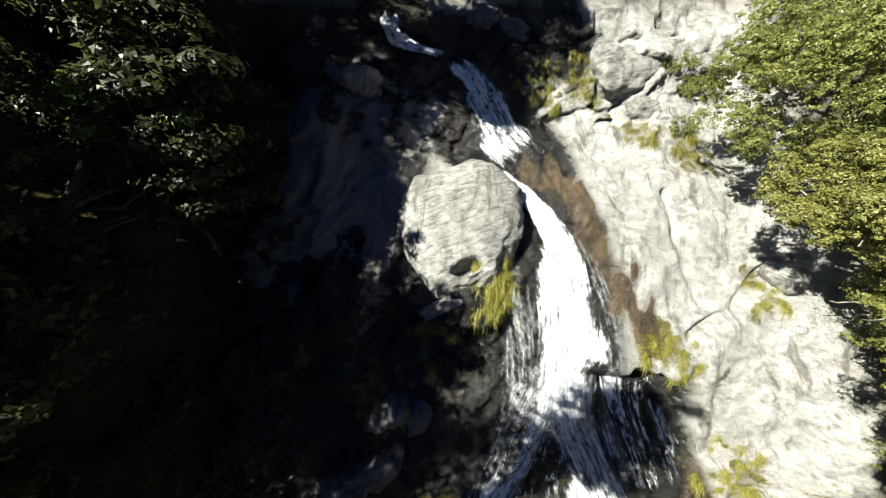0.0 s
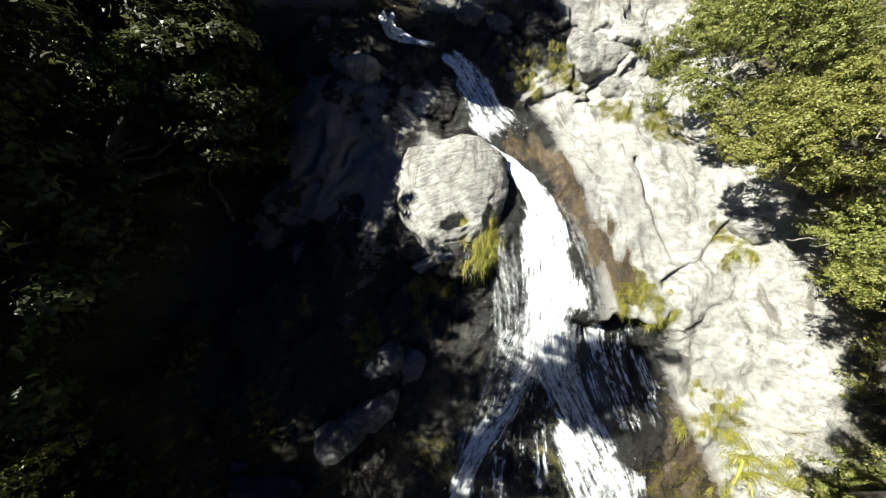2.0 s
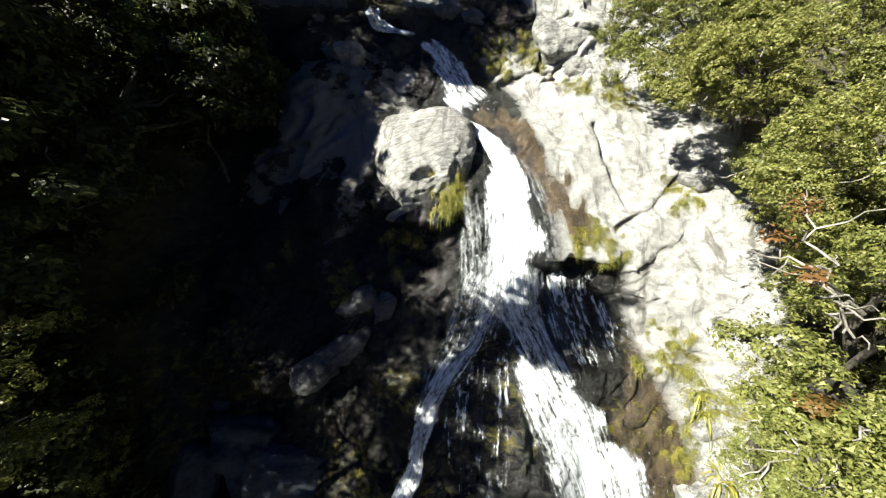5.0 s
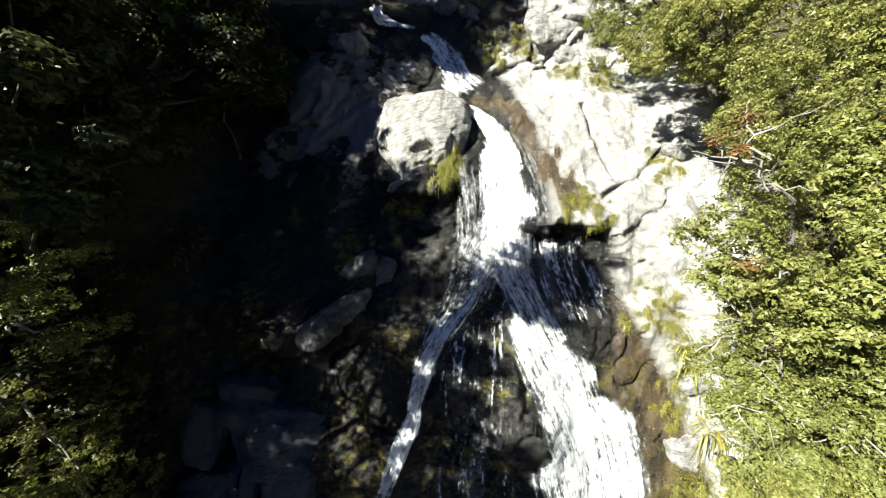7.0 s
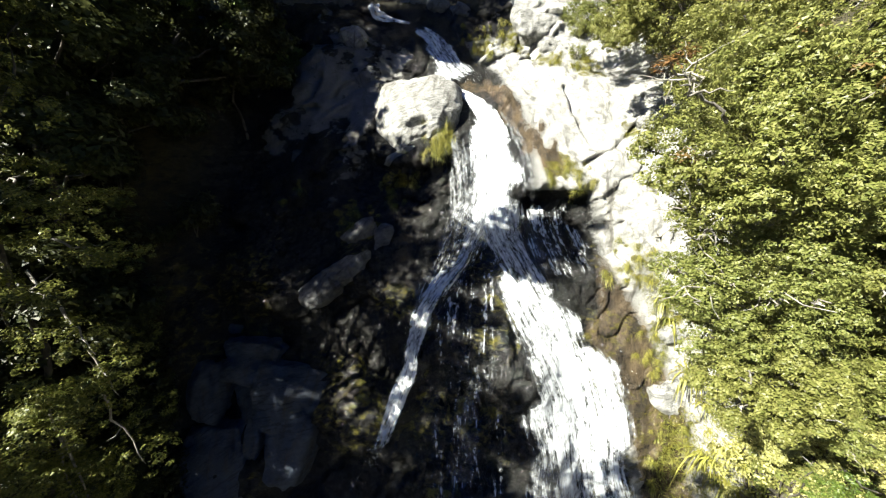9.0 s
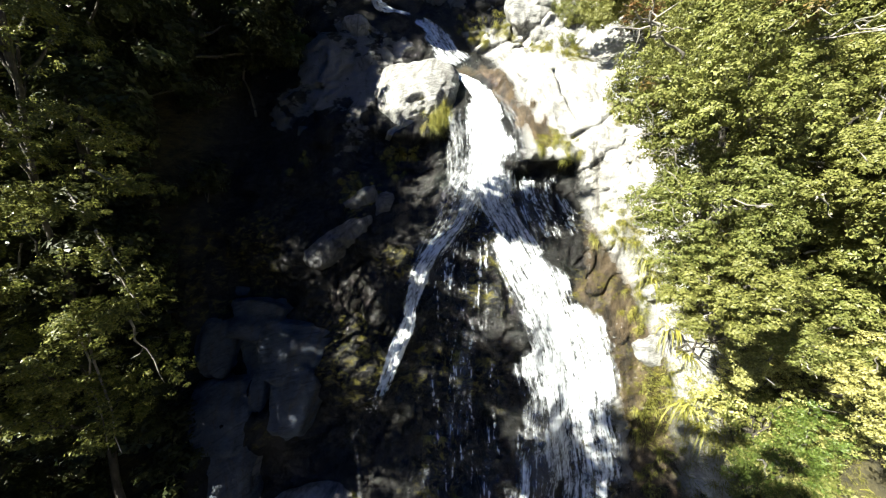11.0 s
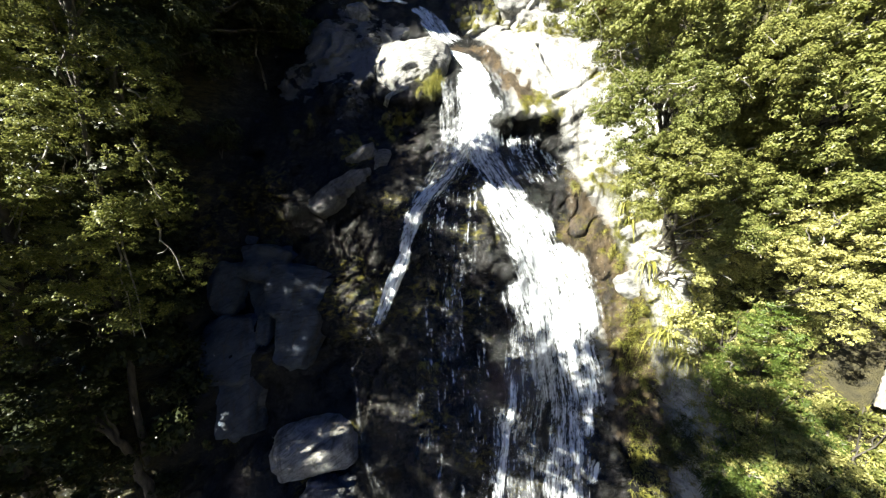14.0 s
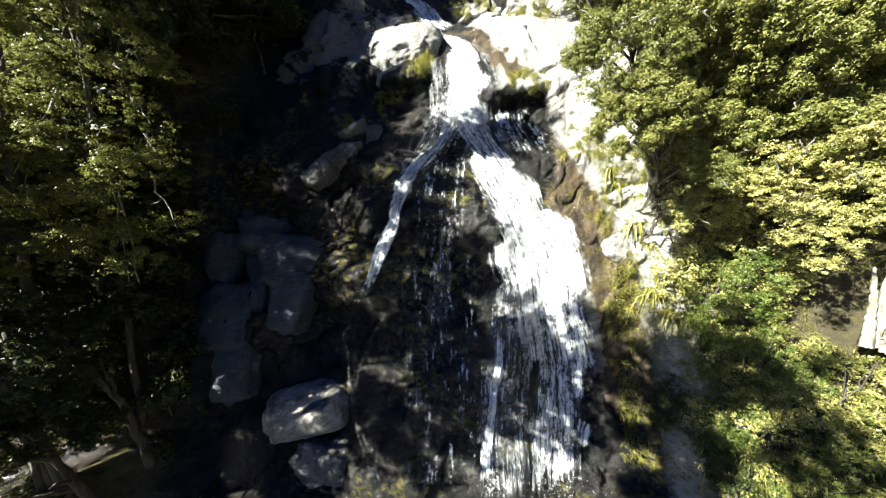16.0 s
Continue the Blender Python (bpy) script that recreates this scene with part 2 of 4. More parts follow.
def face(x, z, fine=True):
    """How far back the rock face lies at x, z."""
    x, z = np.asarray(x, float), np.asarray(z, float)
    y = np.interp(z, PROFILE_Z, PROFILE_Y)
    y = y + 1.2 * smooth(2.5, 6.5, np.abs(x - 3.2)) * smooth(10, 6, z)
    y = y + 1.1 * np.exp(-(((x - 5.5) / 2) ** 2) - ((z - 21.5) / 2) ** 2) - 1.2 * np.exp(-(((x + 6) / 2.5) ** 2) - ((z - 21) / 2) ** 2)
    y = y - 0.75 * np.maximum(x - 12.8, 0) - 0.75 * np.maximum(-9 - x, 0)
    chute = line_gap(x, z, CHUTE)
    flow = np.minimum(np.minimum(chute, line_gap(x, z, UPPER_FALL)), line_gap(x, z, RIGHT_FALL))
    y = y + 0.45 * np.exp(-((flow / 1.0) ** 2))
    y = y + 0.6 * np.exp(-(((x + 0.3) / 2.7) ** 2) - ((z - 17.2) / 2.9) ** 2)
    y = y + smooth(5.4, 6.8, x) * smooth(10.6, 8.8, x) * (1.1 * smooth(13.1, 12.2, z + 1.3 * fbm(x / 1.1, z / 3.0, 17, 3)) * smooth(8.5, 11.5, z) - 0.45 * smooth(12.6, 13.0, z) * smooth(15, 13.2, z))
    y = y + smooth(-3.5, -2.2, x) * smooth(3.4, 2.4, x) * 0.9 * smooth(14.8, 14.0, z + 1.2 * fbm(x / 1.0, z / 3.0, 18, 3)) * smooth(10.5, 13.0, z)
    gap = np.minimum(line_gap(x, z, [(9.5, 18.7), (9.6, 17.3), (9.9, 16.0), (10.3, 15.0)]), line_gap(x, z, [(9.6, 14.1), (11.2, 14.8), (12.2, 15.5), (13.3, 16.6)]))
    y = y + 0.55 * np.exp(-((gap / 0.13) ** 2)) - 0.35 * smooth(0.0, 0.25, 14.1 + 0.62 * (x - 9.6) - z) * smooth(9.4, 10.2, x) * smooth(10.5, 12.0, z) * smooth(14.5, 13.0, x)
    slab = smooth(5.2, 6.5, x) * smooth(11.5, 13.5, z) * smooth(21.5, 20, z)
    bed = np.minimum(flow, line_gap(x, z, LEFT_FALL) + 0.5)
    calm = (1 - 0.75 * slab) * (0.25 + 0.75 * smooth(0.5, 1.8, bed)) * (1 - 0.8 * smooth(14.0, 15.5, x)) * (1 - 0.8 * smooth(-10.0, -11.0, x))
    calm = calm * (1 - 0.65 * smooth(8.0, 9.0, x) * smooth(12.4, 11.4, x) * smooth(-1.0, 1.0, z) * smooth(10.0, 9.2, z))
    y = y + 1.1 * calm * fbm(x / 3.4, z / 3.0, 3, 3) + 0.35 * slab * fbm(x / 1.9, z / 2.6, 8, 2)
    if fine:
        wx, wz = x + 2.0 * fbm(x / 2.6, z / 2.6, 21, 3), z + 2.0 * fbm(x / 2.6, z / 2.6, 31, 3)
        tilt_x, tilt_z = 0.88 * wx + 0.47 * wz, -0.47 * wx + 0.88 * wz
        f1, f2, own = cells(tilt_x / 3.9, tilt_z / 2.3, 4)
        open_crack = smooth(-0.12, 0.12, fbm(x / 2.1, z / 2.1, 66, 2))
        y = y + calm * ((own - 0.5) * 0.8) + 0.5 * (0.5 + 0.5 * calm) * (1 - 0.8 * slab) * open_crack * np.exp(-(((f2 - f1) / 0.035) ** 2))
        g1, g2, small = cells(tilt_x / 1.3 + 3, tilt_z / 0.62, 14)
        broken = smooth(-0.1, 0.25, fbm(x / 3.1, z / 3.1, 77, 2))
        y = y + calm * broken * ((small - 0.5) * 0.3)
        y = y + 0.22 * calm * fbm(tilt_x / 1.3, tilt_z / 0.42, 41, 4) + 0.10 * (1 - np.abs(2 * fbm(x / 0.8, z / 0.8, 45, 3))) * calm + 0.05 * fbm(x / 0.22, z / 0.22, 51, 2)
    return y


def land_y(x, z, fine=True):
    """The same for the whole slope, which turns to soft forest ground above the rock."""
    x, z = np.asarray(x, float), np.asarray(z, float)
    upper = smooth(24, 30, z)
    soft = np.interp(z, PROFILE_Z + [120], PROFILE_Y + [105]) - 0.75 * np.maximum(x - 12.8, 0) - 0.75 * np.maximum(-9 - x, 0) + 2.5 * fbm(x / 9, z / 9, 61, 3)
    return face(x, z, fine) * (1 - upper) + soft * upper


def ground_point(x, z):
    return Vector((x, float(land_y(np.array([x]), np.array([z]))[0]), z))


def spread(*stretches):
    """Steps of differing fineness: (from, to, step) one after another."""
    out = [np.arange(a, b, s) for a, b, s in stretches]
    return np.unique(np.round(np.concatenate(out), 4))


# one sheet: the valley floor, the rock face and the slope above
xs = spread((-90, -24, 4), (-24, -11, 0.5), (-11, 15.5, 0.125), (15.5, 28, 0.6), (28, 91, 4))
zs = spread((-7.6, 25.5, 0.12), (25.5, 32, 0.4), (32, 75, 2.5))
floor_ys = spread((-95, -20, 5), (-20, 0.5, 0.5))
X, Z = np.meshgrid(xs, zs)
Y = land_y(X, Z)
FX, FY = np.meshgrid(xs, floor_ys)
rim = Y[0]
FYs = FY - 0.75 * np.maximum(FX - 12.8, 0) - 0.75 * np.maximum(-9 - FX, 0)
blend = (FY - floor_ys[0]) / (floor_ys[-1] + 0.5 - floor_ys[0])
FYs = FYs + np.clip(blend, 0, 1) ** 6 * (rim - 0.6 - FYs[-1])
FZ = -7.6 + 0.7 * fbm(FX / 2.2, FYs / 2.2, 71, 4) * smooth(0.6, -1.5, FY)
verts = np.concatenate([np.stack([FX, FYs, FZ], -1).reshape(-1, 3), np.stack([X, Y, Z], -1).reshape(-1, 3)])
rows, cols = len(floor_ys) + len(zs), len(xs)
idx = np.arange(rows * cols).reshape(rows, cols)
quads = np.stack([idx[:-1, :-1], idx[:-1, 1:], idx[1:, 1:], idx[1:, :-1]], -1).reshape(-1, 4)
land = mesh_of("ground", verts, quads, ROCK)
px, pz = verts[:, 0].astype(float), verts[:, 2].astype(float)
streams = np.minimum.reduce([line_gap(px, pz, p) for p in (TOP_FALL, UPPER_FALL, CHUTE, RIGHT_FALL, LEFT_FALL, LOW_TRICKLE)])
wet_shade = smooth(2.9, 1.1, streams)
ochre = smooth(0.95, 0.1, line_gap(px, pz, [(3.8, 19.4), (5.4, 18.8), (6.3, 17.2), (7.2, 15.8), (7.8, 14.2)]) + 0.9 * fbm(px / 0.55, pz / 1.1, 141, 4))
ochre = np.maximum(ochre, smooth(1.9, 0.7, line_gap(px, pz, [(9.2, 8.6), (10.6, 6.2), (11.6, 3.5), (12.2, 1.2), (12.4, -3.0)])))
ochre = np.maximum(ochre, 0.8 * smooth(0.9, 0.3, np.hypot(px - 0.2, pz - 10.2)))
# lower wall between the falls: soaked rock, with shade darkened into it
wet_shade = np.maximum(wet_shade, smooth(13.0, 11.8, pz) * smooth(-3.5, -1.5, px) * smooth(11.0, 9.0, px))
# lighter patch of the left face, where less shade is painted
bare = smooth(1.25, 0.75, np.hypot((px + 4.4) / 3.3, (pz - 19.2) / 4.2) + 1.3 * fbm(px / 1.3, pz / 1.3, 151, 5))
# left face: shade painted in with the same near-black
wet_shade = np.maximum(wet_shade, 0.92 * smooth(0.4, -1.6, px) * smooth(27.5, 25.5, pz) * (1 - 0.48 * bare))
# shade below the large boulder, painted as a dark patch
wet_shade = np.maximum(wet_shade, 0.95 * smooth(2.6, 1.4, np.hypot((px - 0.2) / 1.5, (pz - 13.6) / 1.2)))
# beside the top fall: soaked rock plus painted shade
wet_shade = np.maximum(wet_shade, 0.9 * smooth(1.2, 0.7, np.hypot((px - 4.6) / 3.0, (pz - 25.0) / 2.2) + 0.4 * fbm(px / 0.9, pz / 0.9, 161, 3)))
# foot of the right bank: its shadow is painted into the rock
wet_shade = np.maximum(wet_shade, 0.9 * smooth(14.2, 13.2, px) * smooth(8.5, 9.5, px) * smooth(-1.5, -3.0, pz))
wet_shade = np.maximum(wet_shade, 0.9 * smooth(1.5, 0.8, np.hypot((px - 1.0) / 1.5, (pz - 20.6) / 1.1)))
# wall under the brink: soaked rock, also darkened to show its shade
brink = smooth(4.8, 5.6, px) * smooth(10.2, 9.2, px) * smooth(6.2, 7.4, pz) * smooth(13.2, 12.6, pz)
wet_shade, ochre = np.maximum(wet_shade, brink), ochre * (1 - brink)
moss = np.clip(1.3 * (value(px / 2.3, pz / 1.6, 81) + 0.1), 0, 0.36) * smooth(14, 9, pz)
for mx, mz, r in ((8.6, 13.5, 1.4), (11.4, 9.2, 1.4), (4.9, 22.2, 1.3), (6.8, 22.7, 1.2), (9.0, 21.0, 1.0), (11.3, 20.4, 1.2), (12.9, 1.5, 0.9), (-2.4, 11.4, 1.2), (-0.7, 13.4, 1.5), (12.5, 15.6, 0.8)):
    moss = np.maximum(moss, 0.55 * smooth(r, 0.2 * r, np.hypot(px - mx, pz - mz) + 1.6 * fbm(px / 0.7, pz / 0.7, 83, 4)))
soil = np.maximum(smooth(13.9, 15.6, px), smooth(-9.5, -11.5, px))
soil = np.maximum(soil, smooth(25.5, 28.5, pz))
soil = np.maximum(soil, 0.85 * smooth(1.0, -1.0, verts[:, 1]) * smooth(-5.5, -6.8, pz))
for key, values in (("wet_shade", wet_shade), ("ochre", ochre), ("moss", moss), ("soil", soil)):
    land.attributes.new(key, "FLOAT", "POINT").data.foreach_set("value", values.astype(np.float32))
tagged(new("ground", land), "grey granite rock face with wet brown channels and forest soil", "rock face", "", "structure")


# ---- falling water ----
def water_strip(name, line, widths, material, label, lift=0.10, swell=0.14, body=0.50, parent=None):
    """Water that runs down the face along a line (x, z) with half widths; its surface is ridged along the flow."""
    line, half = np.array(line, float), np.array(widths, float)
    at = np.r_[0, np.cumsum(np.hypot(*np.diff(line, axis=0).T))]
    s = np.arange(0, at[-1], 0.09)
    cx, cz, w = (np.interp(s, at, v) for v in (line[:, 0], line[:, 1], half * 1.22))
    for _ in range(6):
        cx[1:-1], cz[1:-1], w[1:-1] = ((v[:-2] + 2 * v[1:-1] + v[2:]) / 4 for v in (cx, cz, w))
    across = np.linspace(-1, 1, 41)
    tx, tz = np.gradient(cx), np.gradient(cz)
    nx, nz = -tz / np.hypot(tx, tz), tx / np.hypot(tx, tz)
    flat = np.abs(nx) + 0.25
    nx, nz = nx / np.hypot(nx, nz * 0.4), nz * 0.4 / np.hypot(nx, nz * 0.4)
    sx, sz = cx[:, None] + nx[:, None] * w[:, None] * across, cz[:, None] + nz[:, None] * w[:, None] * across
    u, v = w[:, None] * across, np.repeat(s[:, None], len(across), 1)
    y = np.minimum(face(sx, sz, False), face(sx, sz))
    for _ in range(4):
        y[1:-1] = (y[:-2] + 2 * y[1:-1] + y[2:]) / 4
        y[:, 1:-1] = (y[:, :-2] + 2 * y[:, 1:-1] + y[:, 2:]) / 4
    ridge = fbm(u / 0.22 + 0.4 * value(v / 0.8, u, 7), v / 1.3, 91, 3) + 0.6 * fbm(u / 0.5, v / 0.5, 95, 3)
    y = y - lift - 0.12 * (1 - across**2) - swell * ridge * (1 - across**4)
    edge = np.clip(1 - np.abs(across), 0, 1)
    reach = edge[None] + 0.35 * fbm(np.sign(u) * 3 + 0 * v, v / 1.1, 99, 4)
    body = np.interp(s, at, np.broadcast_to(body, len(at)))[:, None]
    dense = body + 0.2 - 0.75 * (1 - smooth(0.0, 0.55, reach))
    ends = np.minimum(smooth(0, 0.6, s), smooth(s[-1], s[-1] - 1.1, s))
    dense = dense - 0.45 * (1 - ends)[:, None]
    n, k = u.shape
    idx = np.arange(n * k).reshape(n, k)
    me = mesh_of(name, np.stack([sx, y, sz], -1).reshape(-1, 3), np.stack([idx[:-1, :-1], idx[1:, :-1], idx[1:, 1:], idx[:-1, 1:]], -1).reshape(-1, 4), material)
    me.attributes.new("flow", "FLOAT_VECTOR", "POINT").data.foreach_set("vector", np.stack([u, v, 0 * u], -1).astype(np.float32).ravel())
    me.attributes.new("body", "FLOAT", "POINT").data.foreach_set("value", dense.astype(np.float32).ravel())
    ob = new(name, me)
    ob.parent = parent
    return tagged(ob, label, "" if parent else "waterfall")


waterfall = tagged(new("waterfall"), "white waterfall in cascades down a granite face", "waterfall", "", "structure")
water_strip("top_fall", TOP_FALL, (0.45, 0.5, 0.22, 0.3), FALL, "thin shaded fall", parent=waterfall)
water_strip("upper_fall", UPPER_FALL, (0.4, 0.75, 1.05, 1.2, 1.35, 0.8), FALL, "shaded fall into a small basin", body=0.47, parent=waterfall)
water_strip("chute", CHUTE, (0.12, 0.3, 0.55, 0.9, 1.2, 1.5, 1.75, 1.7, 1.2), FALL, "sunlit white chute", body=0.58, parent=waterfall)
water_strip("chute_veil", [(3.0, 16.0), (3.3, 14.0), (3.4, 12.2), (3.4, 11.2)], (0.3, 0.9, 1.3, 1.2), VEIL, "thin water over rock", 0.06, 0.05, 0.34, waterfall)
water_strip("side_rill", [(5.4, 17.6), (6.0, 16.4), (6.5, 15.0), (6.7, 13.4), (6.7, 12.0)], (0.15, 0.3, 0.4, 0.45, 0.4), VEIL, "thin water over brown rock", 0.06, 0.05, 0.30, waterfall)
water_strip("right_fall", RIGHT_FALL, (0.8, 1.0, 1.0, 1.05, 1.4, 1.9, 2.5, 2.85, 2.5, 1.9, 1.6, 1.8), FALL, "broad white fall", lift=0.14, body=(0.46, 0.50, 0.47, 0.44, 0.48, 0.52, 0.54, 0.52, 0.45, 0.40, 0.38, 0.46), parent=waterfall)
water_strip("left_fall", LEFT_FALL, (0.5, 0.6, 0.5, 0.45, 0.5, 0.55, 0.5, 0.45, 0.45, 0.35), FALL, "narrow white fall", lift=0.14, body=(0.34, 0.40, 0.40, 0.42, 0.52, 0.48, 0.54, 0.46, 0.52, 0.50), parent=waterfall)
water_strip("left_veil", [(4.0, 12.6), (3.4, 11.2), (2.8, 9.8), (2.0, 8.2), (1.4, 6.6)], (0.9, 1.3, 1.3, 1.0, 0.6), VEIL, "thin water spreading over dark rock", 0.09, 0.05, (0.40, 0.40, 0.36, 0.36, 0.34), waterfall)
water_strip("right_veil", [(5.3, 12.6), (5.9, 11.0), (6.4, 9.4), (6.9, 7.8)], (0.7, 1.1, 1.2, 1.0), VEIL, "thin water spreading over dark rock", 0.09, 0.05, (0.38, 0.38, 0.36, 0.34), waterfall)
water_strip("lower_veil", [(6.9, 2.6), (6.6, 0.6), (6.4, -2.0), (6.3, -4.5), (6.3, -7.0)], (0.9, 1.4, 1.6, 1.7, 1.7), VEIL, "thin veil of falling water", 0.12, 0.06, (0.36, 0.42, 0.42, 0.40, 0.42), waterfall)
water_strip("rope_fall", [(6.1, 0.4), (5.8, -1.2), (5.5, -2.8), (5.3, -4.6), (5.1, -6.4)], (0.15, 0.22, 0.26, 0.3, 0.5), FALL, "narrow rope of white water", 0.16, 0.06, 0.5, waterfall)
water_strip("middle_veil", [(3.7, 5.6), (3.5, 3.8), (3.2, 1.6), (3.0, -0.4)], (0.3, 0.5, 0.6, 0.6), VEIL, "thin water seeping over dark rock", 0.08, 0.05, 0.33, waterfall)
# these two sheets are white flecks that stand in for glints of sun
water_strip("wall_glint", [(4.4, 11.8), (3.6, 9.0), (3.4, 6.0), (3.2, 3.0), (3.4, 0.0), (3.4, -3.0), (3.2, -6.8)], (0.9, 1.7, 2.1, 2.5, 2.9, 3.1, 3.2), GLINT, "white flecks standing in for sun glints on dark rock", 0.05, 0.10, (0.34, 0.31, 0.27, 0.25, 0.28, 0.25, 0.25), waterfall)
water_strip("brink_glint", [(7.6, 12.4), (7.7, 11.0), (8.0, 9.6), (8.6, 8.2)], (1.2, 1.6, 1.7, 1.5), GLINT, "white streaks standing in for glints of water down a dark wall", 0.05, 0.08, (0.36, 0.40, 0.38, 0.34), waterfall)
water_strip("trickle", LOW_TRICKLE, (0.12, 0.12, 0.2, 0.4, 0.5), VEIL, "thin trickle", 0.06, 0.05, 0.30, waterfall)


# ---- rocks ----
def boulder(name, at, size, turn, seed, label, material=BOULDER, rough=0.16, layers=0.05, detail=5, blunt=0.8, flare=0.22, dents=()):
    """A boulder: a blunt block with worn edges and layered relief; dents are hollows (way, wide, tall, depth) in its own axes."""
    bm = bmesh.new()
    bmesh.ops.create_icosphere(bm, subdivisions=detail, radius=1)
    off = Vector((seed * 7.31, seed * 3.17, seed * 1.73))
    for v in bm.verts:
        p = v.co.copy()
        k = max(abs(p.x), abs(p.y), abs(p.z))
        p = p * (1 - 0.4 * blunt + 0.4 * blunt / max(k, 0.3) * 0.8)
        p.x *= 1 + flare * p.z
        n = noise.noise(p * 1.1 + off) * 1.5 + noise.noise(p * 2.7 + off) * 0.6 + noise.noise(p * 6 + off) * 0.25
        p *= 1 + rough * n
        lay = 0.5 * noise.noise(Vector((p.x * 1.5, p.y * 1.5, p.z * 9 + p.x * 4)) + off)
        lay += 0.7 * noise.noise(Vector((p.x * 5 + p.z * 5, p.y * 4, p.z * 15 - p.x * 13)) + off)
        p += v.co * layers * lay
        for way, wide, tall, depth in dents:
            if v.co.dot(Vector(way)) > 0:
                gap = math.hypot((v.co.x - way[0] + 0.35 * (v.co.z - way[2])) / wide, (v.co.z - way[2] - 0.3 * (v.co.x - way[0])) / tall)
                p.y += depth * max(0.0, min(1.0, (1.25 - gap) * 2.5))
        v.co = Vector((p.x * size[0], p.y * size[1], p.z * size[2]))
    me = bpy.data.meshes.new(name)
    bm.to_mesh(me), bm.free()
    me.polygons.foreach_set("use_smooth", np.full(len(me.polygons), True))
    me.materials.append(material)
    ob = new(name, me)
    ob.matrix_world = pose(*at, *turn)
    return tagged(ob, label, "rock")


boulder("boulder", (0.75, 12.35, 17.2), (2.85, 1.5, 3.15), (-43, 0, -6), 1, "large pale grey boulder with layered relief beside the chute", BOULDER, 0.10, 0.034, 6, 0.55, 0.26, [((0.16, -0.75, -0.62), 0.24, 0.07, 0.6)])
boulder("rock", (0.25, 10.35, 14.75), (1.25, 0.8, 0.34), (-12, -24, 0), 3, "sunlit slab wedged under the large boulder", BOULDER, 0.14, 0.05, 5)
boulder("rock", (-3.7, 3.4, -4.1), (2.5, 1.5, 1.35), (-15, -10, 5), 5, "rounded grey boulder with a worn hollow at the foot", BOULDER, 0.13, 0.04, 6, 0.7, 0.05, [((0.30, -0.85, 0.35), 0.24, 0.14, 0.4)])
